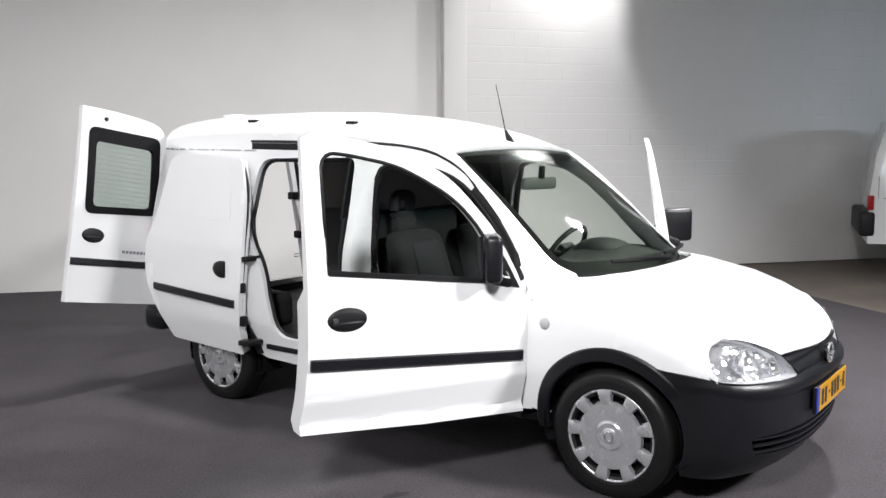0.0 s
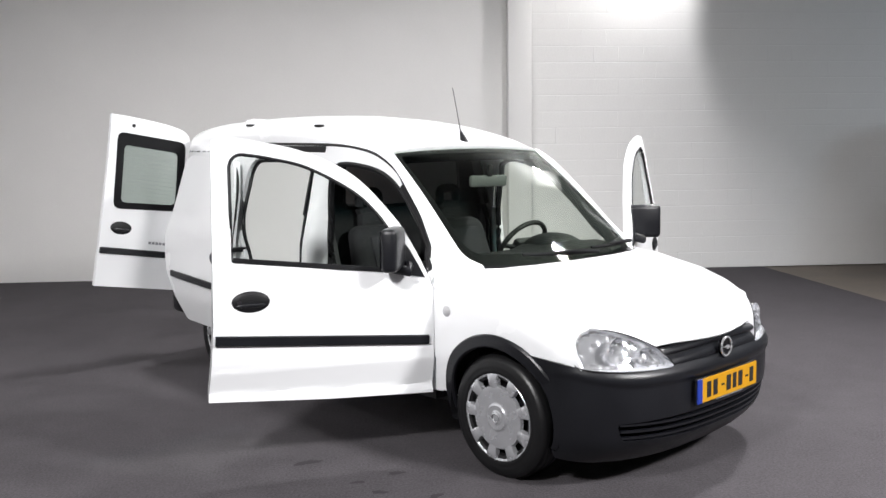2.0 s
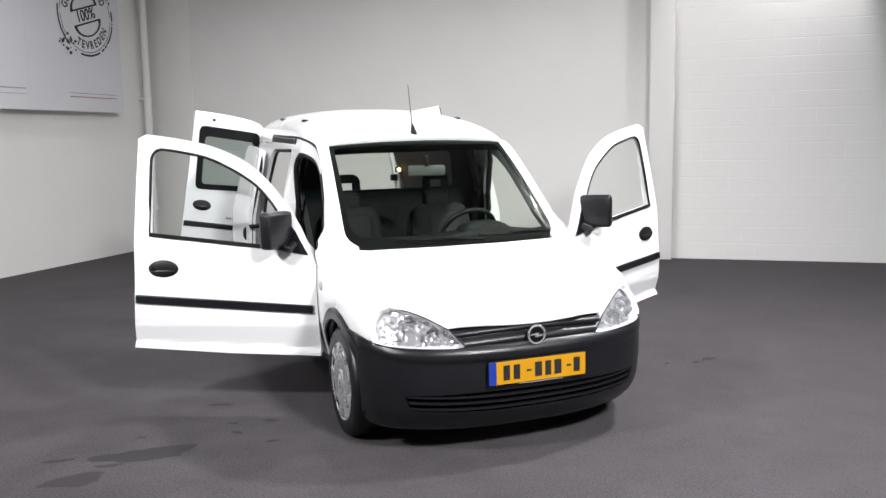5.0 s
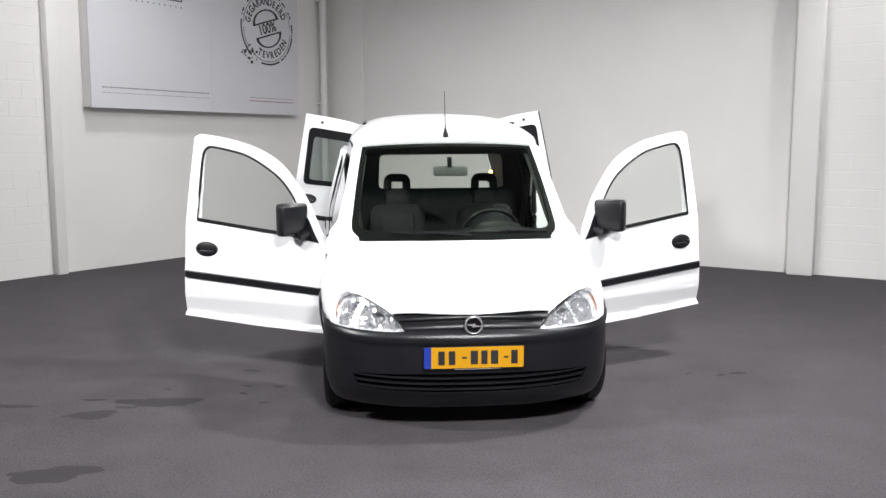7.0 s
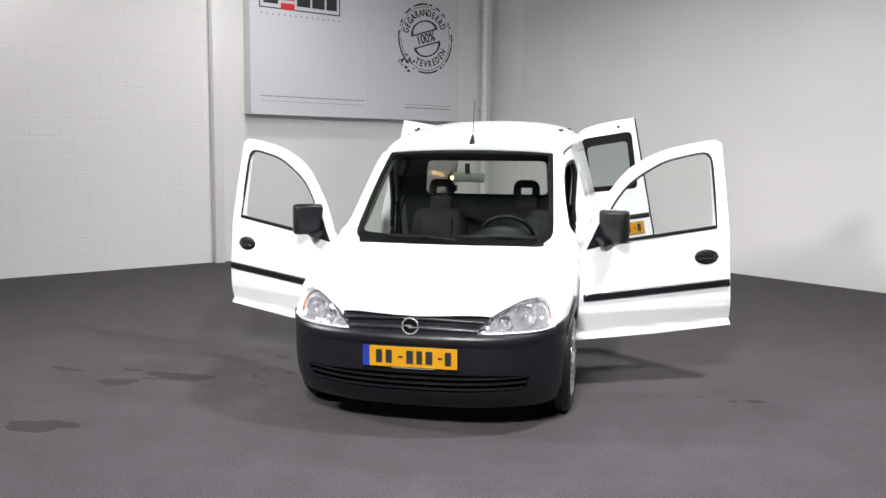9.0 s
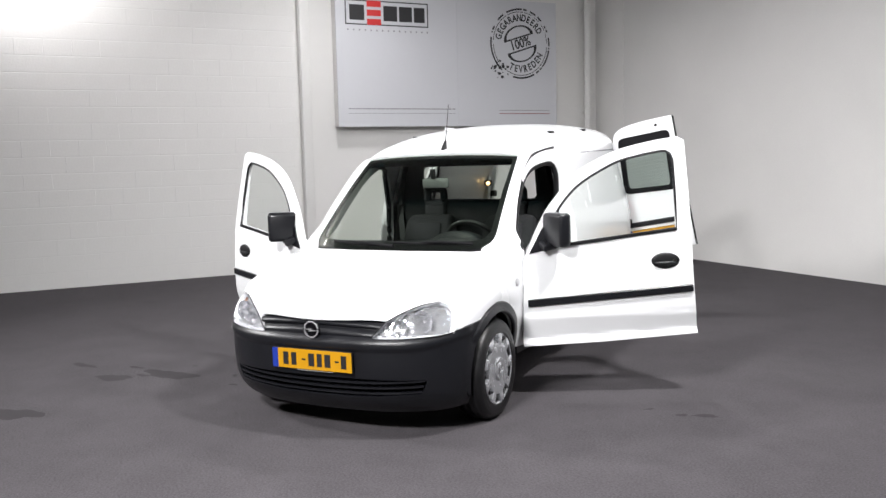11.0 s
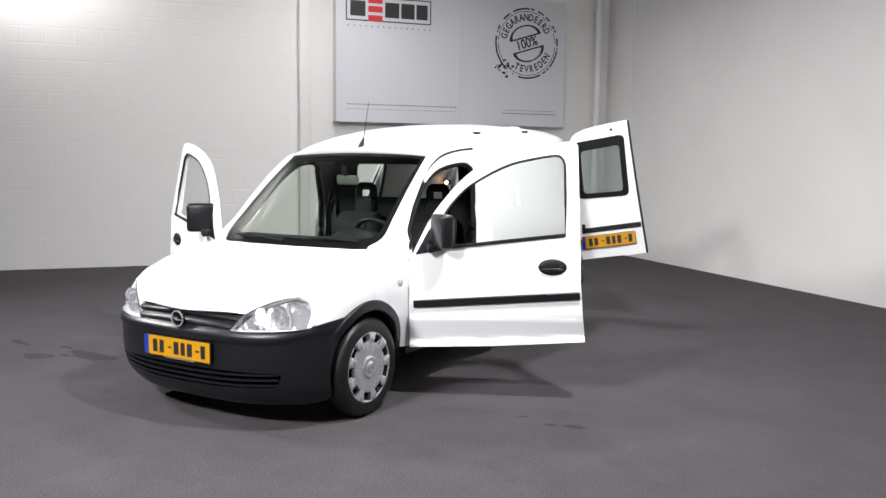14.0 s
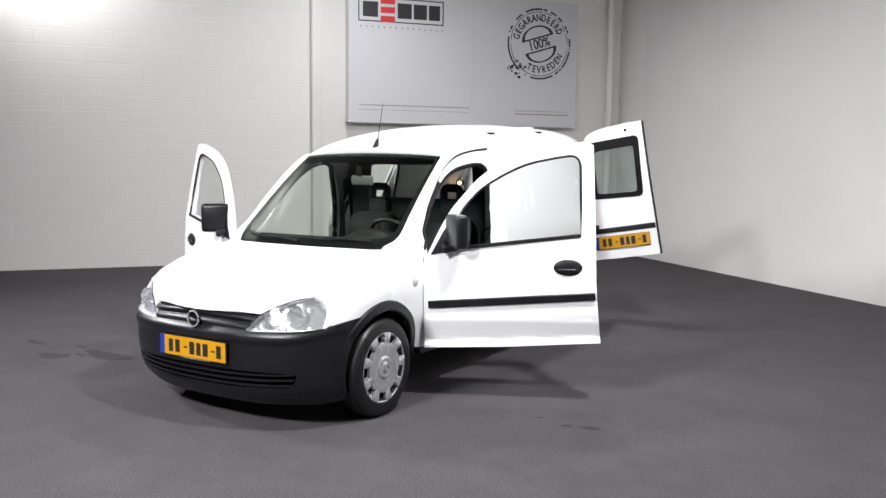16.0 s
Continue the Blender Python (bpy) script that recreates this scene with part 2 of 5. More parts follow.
# ---- the room ----
NORTH, WEST, EAST, SOUTH, CEIL = 6.62, -6.80, 12.0, -9.0, 4.9
WALL = mat("white_wall_paint", (0.72, 0.715, 0.70), 0.85, var=0.05, scale=1.2, fine=45, bump=0.002, islands=0.04)
WALLP = mat("white_plaster", (0.70, 0.695, 0.68), 0.85, var=0.05, scale=0.9, fine=60, bump=0.0015)
# Unseen ceiling; this grey sets how much light bounces back down.
CEILM = mat("ceiling_bounce_grey", (0.24, 0.24, 0.245), 0.9, var=0.06, scale=1)
# South and east walls stay unseen; their dark tone holds back bounced light.
DIMWALL = mat("dim_unseen_wall", (0.30, 0.30, 0.31), 0.9, var=0.08, scale=1.0, fine=40)
CONCRETE = mat("brown_concrete", (0.13, 0.11, 0.09), 0.8, var=0.35, scale=1.5, fine=40, bump=0.003)


def carpet_material():
    m = mat("dark_grey_carpet", (0.060, 0.0555, 0.060), 0.95, var=0.27, scale=0.8, fine=85, bump=0.006, spec=0.15, grain=1.3)
    nt = m.node_tree
    b = nt.nodes["Principled BSDF"]
    col = b.inputs["Base Color"].links[0].from_socket
    co = nt.nodes["Texture Coordinate"]
    wear = nt.nodes["Noise Texture"]
    wear.inputs["Scale"].default_value, wear.inputs["Detail"].default_value, wear.inputs["Roughness"].default_value = 3.4, 9, 0.7
    st = nt.nodes.new("ShaderNodeTexNoise")
    st.inputs["Scale"].default_value, st.inputs["Detail"].default_value, st.inputs["Roughness"].default_value = 1.7, 4, 0.55
    nt.links.new(co.outputs["Object"], st.inputs["Vector"])
    ramp = nt.nodes.new("ShaderNodeMapRange")
    ramp.inputs[1].default_value, ramp.inputs[2].default_value = 0.58, 0.68
    ramp.inputs[3].default_value, ramp.inputs[4].default_value = 1.0, 0.88
    nt.links.new(st.outputs[0], ramp.inputs[0])
    mx = nt.nodes.new("ShaderNodeVectorMath")
    mx.operation = "SCALE"
    nt.links.new(col, mx.inputs[0])
    nt.links.new(ramp.outputs[0], mx.inputs["Scale"])
    nt.links.new(mx.outputs[0], b.inputs["Base Color"])
    return m


CARPET = carpet_material()
STAIN = mat("damp_carpet_stain", (0.033, 0.0305, 0.033), 0.9, var=0.25, scale=6, fine=200, spec=0.2)


def slab(name, lo, hi, material, label="", bevel=0.0):
    bm = bmesh.new()
    box(bm, lo, hi, bevel=bevel)
    return tagged(part(name, bm, material), label, kind="structure")


slab("floor", (WEST - 0.3, SOUTH - 0.3, -0.2), (EAST + 0.3, NORTH + 0.3, -0.012), CONCRETE, "brown concrete floor with stains")
slab("carpet_floor", (WEST, SOUTH, -0.012), (3.86, NORTH, 0.0), CARPET, "dark grey carpet covering the display floor")
wall_north = slab("wall_north", (WEST - 0.3, NORTH, 0), (EAST + 0.3, NORTH + 0.3, CEIL), WALLP, "white painted wall")
wall_west = slab("wall_west", (WEST - 0.3, SOUTH - 0.3, 0), (WEST, NORTH, CEIL), WALLP, "white painted wall")
slab("wall_south", (WEST, SOUTH - 0.3, 0), (EAST + 0.3, SOUTH, CEIL), DIMWALL, "unseen wall toned dark to cut bounced light")
slab("wall_east", (EAST, SOUTH, 0), (EAST + 0.3, NORTH, CEIL), DIMWALL, "unseen wall toned dark to cut bounced light")
slab("ceiling", (WEST - 0.3, SOUTH - 0.3, CEIL), (EAST + 0.3, NORTH + 0.3, CEIL + 0.2), CEILM, "unseen ceiling in a grey set for bounced light")
slab("pillar_north", (0.462, 6.465, 0), (0.755, NORTH, CEIL), WALLP, "white painted concrete pillar", 0.012)
slab("pilaster_west", (WEST, 1.62, 0), (WEST + 0.12, 1.75, CEIL), WALLP, "narrow white painted pilaster", 0.01)
slab("wall_facing", (WEST, NORTH - 0.012, 0), (-6.08, NORTH, CEIL), WALLP, "white painted facing board in the wall corner", 0.004)
# Unseen boards added to throw straight shadow edges onto the two walls.
slab("baffle_north", (2.632, 4.9, 3.72), (2.672, 6.0, CEIL), WALLP, "unseen white board added to cut the wall lamp's light")
slab("baffle_west", (-6.32, -2.19, 3.50), (-5.1, -2.15, CEIL), WALLP, "unseen white board added to cut the wall lamp's light")


def wall_pipe():
    t = thing("downpipe", pose(-6.665, 6.35, 0), "white painted pipe fixed in the wall corner", "pipe")
    bm = bmesh.new()
    tube(bm, [(0, 0, 0.58), (0, 0, 2.5), (0, 0, CEIL)], 0.052, 16)
    part("pipe", bm, WALLP, t)
    bm = bmesh.new()
    tube(bm, [(0, 0, 0), (0, 0, 0.6)], 0.03, 12)
    part("lower_pipe", bm, WALLP, t)
    for z in (0.6, 2.2, 3.8):
        bm = bmesh.new()
        tube(bm, [(0, 0, z - 0.02), (0, 0, z + 0.02)], 0.066, 16)
        box(bm, (-0.135, -0.02, z - 0.015), (0, 0.02, z + 0.015))
        part("clamp", bm, WALLP, t)


wall_pipe()
PY0, PY1, PZ0, PZ1, PX = 2.12, 5.715, 1.987, 3.855, -6.615
PXW = WEST - PX
BOARD = mat("silver_grey_board", (0.57, 0.58, 0.61), 0.36, var=0.02, scale=1.0, fine=20, spec=0.4)


def flat_text(words, size, m, material, name, parent, bold=0.0):
    """Raised lettering as a mesh, in the board's own axes (x along, y up)."""
    cu = bpy.data.curves.new(name, "FONT")
    cu.body, cu.size, cu.align_x, cu.align_y, cu.extrude, cu.offset = words, size, "CENTER", "CENTER", 0.001, bold
    tmp = bpy.data.objects.new(name, cu)
    scene.collection.objects.link(tmp)
    bpy.context.view_layer.update()
    me = bpy.data.meshes.new_from_object(tmp.evaluated_get(bpy.context.evaluated_depsgraph_get()))
    bpy.data.objects.remove(tmp)
    me.materials.clear()
    me.materials.append(material)
    ob = new(name, me)
    ob.parent, ob.matrix_local = parent, m
    return ob


def bars(bm, x0, x1, y, h, seed, gap=0.35):
    """A line of plain bars for lettering too small to read."""
    rnd = random.Random(seed)
    x = x0
    while x < x1:
        w = min(rnd.uniform(1.5, 5) * h, x1 - x)
        box(bm, (x, y - h / 2, 0), (x + w, y + h / 2, 0.002))
        x += w + h * (0.5 + gap * rnd.random() * 2)


def poster():
    # board axes: x along the wall to the north, y up, z into the room
    t = thing("wall_banner", Matrix(((0, 0, 1, PX), (1, 0, 0, PY0), (0, 1, 0, PZ0), (0, 0, 0, 1))),
              "silver grey advertising board with a round stamp, mounted on the wall", "banner")
    w, h = PY1 - PY0, PZ1 - PZ0
    for i, (a, b) in enumerate(((0, w * 0.52 - 0.001), (w * 0.52 + 0.001, w))):
        bm = bmesh.new()
        box(bm, (a, 0, -0.022), (b, h, 0.0))
        part("panel", bm, BOARD, t)
    bm = bmesh.new()
    for lo, hi in (((-0.005, -0.005), (w + 0.005, 0)), ((-0.005, h), (w + 0.005, h + 0.005)), ((-0.005, 0), (0, h)), ((w, 0), (w + 0.005, h))):
        box(bm, (*lo, -0.020), (*hi, 0.002))
    part("frame", bm, BOARD, t)
    bm = bmesh.new()
    box(bm, (0.002, 0.004, PXW), (w - 0.002, h - 0.004, -0.022))
    part("mount", bm, WALLP, t, "white painted boxing behind the board")
    # the company sign: a black frame with plain shapes
    lx, ly, lw, lh = 0.77, 1.575, 1.27, 0.34
    bm = bmesh.new()
    e = 0.016
    for lo, hi in (((-lw / 2, -lh / 2), (lw / 2, -lh / 2 + e)), ((-lw / 2, lh / 2 - e), (lw / 2, lh / 2)), ((-lw / 2, -lh / 2 + e), (-lw / 2 + e, lh / 2 - e)), ((lw / 2 - e, -lh / 2 + e), (lw / 2, lh / 2 - e))):
        box(bm, (lx + lo[0], ly + lo[1], 0), (lx + hi[0], ly + hi[1], 0.003))
    part("sign_frame", bm, INK, t)
    for x0, x1 in ((-0.57, -0.35), (-0.06, 0.15), (0.18, 0.38), (0.41, 0.58)):
        bm = bmesh.new()
        box(bm, (lx + x0, ly - 0.105, 0), (lx + x1, ly + 0.105, 0.003))
        part("sign_block", bm, INK, t)
    for k in (-1, 0, 1):
        bm = bmesh.new()
        box(bm, (lx - 0.31, ly + k * 0.125 - 0.042, 0.001), (lx - 0.10, ly + k * 0.125 + 0.042, 0.006))
        part("sign_bar", bm, RED, t, "red bar")
    for k in range(15):
        bm = bmesh.new()
        box(bm, (lx - 0.61 + k * 0.087, ly - 0.25, 0), (lx - 0.59 + k * 0.087, ly - 0.228, 0.002))
        part("caption_bar", bm, INKGREY, t)
    # small print
    bm = bmesh.new()
    bars(bm, 0.15, 1.82, 0.245, 0.015, 3)
    bars(bm, 0.15, 1.82, 0.180, 0.008, 4, 1.6)
    tagged(part("small_print", bm, INKGREY, t), kind="stuff")
    bm = bmesh.new()
    bars(bm, 2.57, 3.47, 0.228, 0.009, 5)
    tagged(part("small_print", bm, INKGREY, t), kind="stuff")
    bm = bmesh.new()
    bars(bm, 2.57, 3.47, 0.180, 0.012, 6, 0.1)
    tagged(part("small_print", bm, mat("dark_red_ink", (0.25, 0.06, 0.07), 0.5), t), kind="stuff")
    # the stamp
    cx, cy, tilt = 2.955, 1.235, radians(8)
    rnd = random.Random(8)
    bm = bmesh.new()
    for r, wd, gaps in ((0.515, 0.026, 26), (0.475, 0.010, 9)):
        n = 150
        on = [True] * n
        for _ in range(gaps):
            a, l = rnd.randrange(n), rnd.randrange(1, 4)
            for q in range(l):
                on[(a + q) % n] = False
        for i in range(n):
            if on[i]:
                a0, a1 = i * 2 * math.pi / n, (i + 1) * 2 * math.pi / n
                vs = [bm.verts.new((cx + math.cos(a) * q, cy + math.sin(a) * q, 0.002)) for a, q in ((a0, r - wd / 2), (a1, r - wd / 2), (a1, r + wd / 2), (a0, r + wd / 2))]
                bm.faces.new(vs)
    for i in range(26):
        a, q, s = rnd.uniform(3.75, 4.15), rnd.uniform(0.42, 0.66), rnd.uniform(0.008, 0.03)
        c = Vector((cx + math.cos(a) * q, cy + math.sin(a) * q, 0.002))
        bm.faces.new([bm.verts.new(c + Vector((math.cos(k) * s, math.sin(k) * s * 0.8, 0.0001 * i))) for k in (0, 1, 2, 3, 4, 5)])
    part("stamp_ring", bm, INK, t)
    bm = bmesh.new()
    for sgn in (1, -1):
        # half discs in outline above and below the figure
        out = [(0.27 * math.cos(a), sgn * (0.085 + 0.19 * math.sin(a))) for a in (k * math.pi / 20 for k in range(21))]
        inn = [(0.215 * math.cos(a), sgn * (0.108 + 0.145 * math.sin(a))) for a in (k * math.pi / 20 for k in range(21))]
        rot = Matrix.Rotation(tilt + radians(9), 2)
        lo = [bm.verts.new((*(Vector((cx, cy)) + rot @ Vector(p)), 0.002)) for p in out]
        li = [bm.verts.new((*(Vector((cx, cy)) + rot @ Vector(p)), 0.002)) for p in inn]
        for i in range(20):
            bm.faces.new((lo[i], lo[i + 1], li[i + 1], li[i]))
        bm.faces.new((lo[20], lo[0], li[0], li[20]))
    part("stamp_arc", bm, INK, t)
    flat_text("100%", 0.2, Matrix.Translation((cx, cy, 0.001)) @ Matrix.Rotation(tilt + radians(9), 4, "Z") @ Matrix.Diagonal((0.85, 1, 1, 1)), INK, "stamp_lettering", t, 0.004)
    for words, r, mid, step, up in (("GEGARANDEERD", 0.385, 95, -12.2, 1), ("TEVREDEN", 0.385, 285, 12.5, -1)):
        for i, ch in enumerate(words):
            a = radians(mid + (i - (len(words) - 1) / 2) * step) + tilt * 0.5
            face = a - math.pi / 2 if up > 0 else a + math.pi / 2
            flat_text(ch, 0.145, Matrix.Translation((cx + math.cos(a) * r, cy + math.sin(a) * r, 0.001)) @ Matrix.Rotation(face, 4, "Z") @ Matrix.Diagonal((0.75, 1, 1, 1)), INK, "stamp_lettering", t, 0.004)


poster()


def stain(x, y, a, b, turn, seed):
    """A dark ragged patch on the carpet."""
    rnd = random.Random(seed)
    bm = bmesh.new()
    ph = [rnd.uniform(0, 6.28) for _ in range(4)]
    ring = []
    for k in range(36):
        t = k * math.pi / 18
        r = 1 + 0.16 * math.sin(2 * t + ph[0]) + 0.13 * math.sin(3 * t + ph[1]) + 0.09 * math.sin(5 * t + ph[2]) + 0.06 * math.sin(9 * t + ph[3])
        ring.append(Vector((a * r * math.cos(t), b * r * math.sin(t), 0)))
    for k in range(36):
        bm.faces.new([bm.verts.new(p) for p in (Vector((0, 0, 0.0015)), ring[k - 1] + Vector((0, 0, 0.0005)), ring[k] + Vector((0, 0, 0.0005)))])
    bmesh.ops.remove_doubles(bm, verts=bm.verts, dist=1e-6)
    ob = part("carpet_stain", bm, STAIN)
    ob.matrix_world = pose(x, y, 0, 0, 0, turn)
    tagged(ob, "dark damp stain on the grey carpet", kind="structure")


for k, row in enumerate(((-1.60, -1.44, 0.15, 0.07, 35), (-1.48, -1.06, 0.22, 0.10, 30), (-0.95, -2.09, 0.20, 0.10, 40), (-1.555, -0.23, 0.06, 0.03, 20), (-2.14, -1.60, 0.12, 0.04, 30),
                         (1.22, 1.54, 0.07, 0.03, 60), (1.14, 1.43, 0.04, 0.02, 60), (-1.85, -1.25, 0.07, 0.025, 35), (-1.56, -1.24, 0.06, 0.025, 30), (-1.20, -0.65, 0.035, 0.02, 0),
                         (-1.12, -0.42, 0.04, 0.02, 20), (-0.95, -0.72, 0.035, 0.02, 50), (-1.66, -0.85, 0.03, 0.012, 30), (-1.3, -0.52, 0.03, 0.018, 10), (0.95, 1.35, 0.03, 0.015, 70))):
    stain(*row, k)
# Unseen sheet, added to keep the wall lamp's reflection off the windscreen.
slab("added_lamp_screen", (-5.62, -2.15, 4.12), (-5.60, -1.60, 4.65), WALLP, "unseen white sheet added to hide the wall lamp from the windscreen")
# ---- the van: x forward, y to its left, origin under the front axle ----
VAN = pose(0, 0, 0, 0, 0, -52) @ pose(0, -0.012, 0, 0.4)
van = thing("delivery_van", VAN, "white delivery van with its doors open, on dark carpet", "van")
WR, AX = 0.295, -2.67


def side_y(x, z):
    if z < 0.53:
        y = 0.830 - 0.28 * (0.53 - z)
    elif z < 0.70:
        y = 0.842 - 0.012 * (0.70 - z) / 0.17
    elif z < 0.98:
        y = 0.842 - 0.012 * (z - 0.70) / 0.28
    else:
        y = 0.830 - 0.168 * ((z - 0.98) / 0.66) ** 1.1
    if x > -1.3 and z > 0.93:
        y -= interp(x, (-1.3, -1.06, -0.85, -0.65), (0.0, 0.041, 0.060, 0.076)) * min(1.0, (z - 0.93) / 0.12)
    if x > -0.60 and z < 0.98:
        y -= interp(x, (-0.60, -0.40, 0.0, 0.42), (0.0, 0.022, 0.022, 0.006))
    if x > 0:
        y -= (0.10 + 0.25 * max(0, z - 0.60)) * (x / 0.5) ** 2.2
    if x < -2.9:
        y -= 0.075 * ((-2.9 - x) / 0.52) ** 2
    return y


def side(s, off=0.0):
    return lambda x, z: (x, s * (side_y(x, z) + off), z)


def arc(cx, cz, r, a0, a1, n=18):
    return [(cx + r * math.cos(radians(a0 + (a1 - a0) * i / n)), cz + r * math.sin(radians(a0 + (a1 - a0) * i / n))) for i in range(n + 1)]


ROOF_X = (-3.42, -3.2, -2.8, -2.4, -2.0, -1.7, -1.45, -1.2, -1.0)
ROOF_C = (1.770, 1.785, 1.795, 1.795, 1.780, 1.752, 1.712, 1.648, 1.565)   # the roof's height along its middle
ROOF_E = (1.615, 1.630, 1.640, 1.640, 1.632, 1.618, 1.592, 1.552, 1.500)   # where it meets the side


def roof_edge(x):
    return interp(x, ROOF_X, ROOF_E)


def roof_z(x, y):
    e, c = roof_edge(x), interp(x, ROOF_X, ROOF_C)
    q = min(1.0, abs(y) / side_y(x, e))
    return e + (c - e) * (0.62 * (1 - q ** 6) ** 0.55 + 0.38 * (1 - q * q))


def build_roof():
    bm = bmesh.new()
    xs = np.linspace(-3.42, -1.0, 40)
    rows = []
    for x in xs:
        w = side_y(x, roof_edge(x))
        rows.append([bm.verts.new((x + (0.035 * (1 - (q ** 2)) if x > -1.2 else 0) * max(0, (x + 1.2) / 0.2), w * q, roof_z(x, w * q))) for q in (math.sin(a) for a in np.linspace(-math.pi / 2, math.pi / 2, 33))])
    for a, b in zip(rows, rows[1:]):
        for j in range(32):
            bm.faces.new((a[j], a[j + 1], b[j + 1], b[j]))
    bm.normal_update()
    if sum(f.normal.z for f in bm.faces) < 0:
        bmesh.ops.reverse_faces(bm, faces=bm.faces[:])
        bm.normal_update()
    thicken(bm, 0.03)
    roof = part("roof", bm, PAINT, van, sharp=50)
    for x, y in ((-2.55, 0.575), (-1.72, 0.575), (-2.55, -0.575), (-1.72, -0.575)):
        bm = bmesh.new()
        box(bm, (-0.035, -0.018, -0.004), (0.035, 0.018, 0.012), pose(x, y, roof_z(x, y), 0, math.copysign(1, x) * -2, 0), 0.006)
        part("roof_plug", bm, RUBBER, roof, "black rubber roof rack plug")
    bm = bmesh.new()
    box(bm, (-3.40, -0.13, 1.775), (-3.28, 0.13, 1.805), bevel=0.012)
    part("brake_lamp_housing", bm, PAINT, roof)
    bm = bmesh.new()
    tube(bm, [(-1.03, 0, 1.565), (-1.045, 0, 1.60), (-1.07, 0, 1.65)], [0.026, 0.020, 0.007], 10)
    ant = part("aerial_base", bm, RUBBER, roof, "black rubber aerial base")
    bm = bmesh.new()
    tube(bm, [(-1.07, 0, 1.645), (-1.095, 0, 1.75), (-1.135, 0, 1.91)], [0.0035, 0.0028, 0.002], 6)
    part("aerial", bm, RUBBER, ant, "thin black aerial")


build_roof()


def screen(u, v):
    """u across from -1 to 1, v from the bottom 0 to the top 1."""
    xb, zb = -0.12 - 0.18 * u * u, 0.95 + 0.015 * u * u
    xt, zt = -0.975 - 0.03 * u * u, 1.552 - 0.018 * u * u
    hw = 0.662 + (0.585 - 0.662) * v
    k = 0.030 * math.sin(math.pi * v)
    wrap = (0.025 * u * u + 0.02 * u ** 12) * math.sin(math.pi * (0.2 + 0.8 * v))
    return (xb + (xt - xb) * v + k * 0.6 - wrap, u * hw, zb + (zt - zb) * v + k)


def build_screen():
    bm = sheet(rounded([(-1, 0), (1, 0), (1, 1), (-1, 1)], [0.13, 0.13, 0.03, 0.03], 8), [], screen, 0.005, (1, 0, 1), 0.04, 0.05)
    part("windscreen", bm, WGLASS, van, "slightly green windscreen glass")
    rim = rounded([(-0.948, 0.078), (0.948, 0.078), (0.950, 0.950), (-0.950, 0.950)], [0.11, 0.11, 0.05, 0.05], 8)
    bm = sheet(rounded([(-1.012, -0.012), (1.012, -0.012), (1.012, 1.012), (-1.012, 1.012)], [0.13, 0.13, 0.03, 0.03], 8), [rim], lambda u, v: Vector(screen(u, v)) + Vector((-0.003, 0, -0.006)), 0.012, (1, 0, 1), 0.04, 0.05)
    surround = part("windscreen_surround", bm, DARKHOLE, van, "black windscreen border")
    bm = sheet([(-0.965, 0.875), (0.965, 0.875), (0.965, 0.96), (-0.965, 0.96)], [], lambda u, v: Vector(screen(u, v)) + Vector((-0.004, 0, -0.009)), 0.002, (1, 0, 1), 0.1, 0.05)
    part("sun_strip", bm, STRIP, surround, "blue-green tinted sun strip")
    for s, (a, b) in ((1, ((0.85, 0.02), (0.10, 0.05))), (-1, ((0.12, 0.02), (-0.62, 0.04)))):
        bm = bmesh.new()
        pts = [Vector(screen(a[0] + (b[0] - a[0]) * k / 8, a[1] + (b[1] - a[1]) * k / 8)) + Vector((0.03, 0, 0.02)) for k in range(9)]
        tube(bm, pts, 0.008, 6)
        tube(bm, [pts[0] + Vector((0.01, 0, 0.0)), pts[3] + Vector((0.012, 0, 0.012)), pts[5] + Vector((0.0, 0, 0.008))], [0.012, 0.010, 0.006], 6)
        part("wiper", bm, DARKHOLE, van, "black windscreen wiper")


build_screen()

# bonnet and wings
def back(x):
    """Places along the short nose."""
    return x if x < 0.35 else x - 0.08 * (x - 0.35)


HOOD_X = tuple(back(x) for x in (-0.45, -0.12, 0.15, 0.30, 0.389, 0.452, 0.519, 0.591, 0.64, 0.70))
HOOD_C = (0.985, 0.968, 0.916, 0.868, 0.837, 0.812, 0.781, 0.745, 0.718, 0.676)   # height along the middle
HOOD_E = (0.945, 0.890, 0.832, 0.780, 0.742, 0.747, 0.720, 0.662, 0.650, 0.652)   # height at the edge
HOOD_W = (0.758, 0.758, 0.752, 0.742, 0.712, 0.655, 0.570, 0.470, 0.420, 0.375)   # half width


def hood_w(x):
    return interp(x, HOOD_X, HOOD_W)


def hood_z(x, y):
    e, c = interp(x, HOOD_X, HOOD_E), interp(x, HOOD_X, HOOD_C)
    q = min(1.0, abs(y) / hood_w(x))
    return e + (c - e) * (0.5 * (1 - q ** 5) ** 0.6 + 0.5 * (1 - q ** 2.2))


def front_x(y):
    """The rounded nose in plan."""
    return 0.30 + 0.412 * max(0.0, 1 - (abs(y) / 0.80) ** 2.7) ** 0.5


LIP_Y, LIP_X = (0.0, 0.1, 0.2, 0.27, 0.33, 0.38, 0.44), tuple(back(x) for x in (0.702, 0.698, 0.684, 0.666, 0.645, 0.624, 0.598))


def bonnet_z(x, y):
    """The bonnet with its front edge rolled down."""
    d = interp(abs(y), LIP_Y, LIP_X) - x
    k = max(0.0, 1 - d / 0.055) if abs(y) < 0.46 else 0.0
    return hood_z(x, y) - (0.012 + 0.016 * min(1.0, abs(y) / 0.40) ** 2) * k ** 2


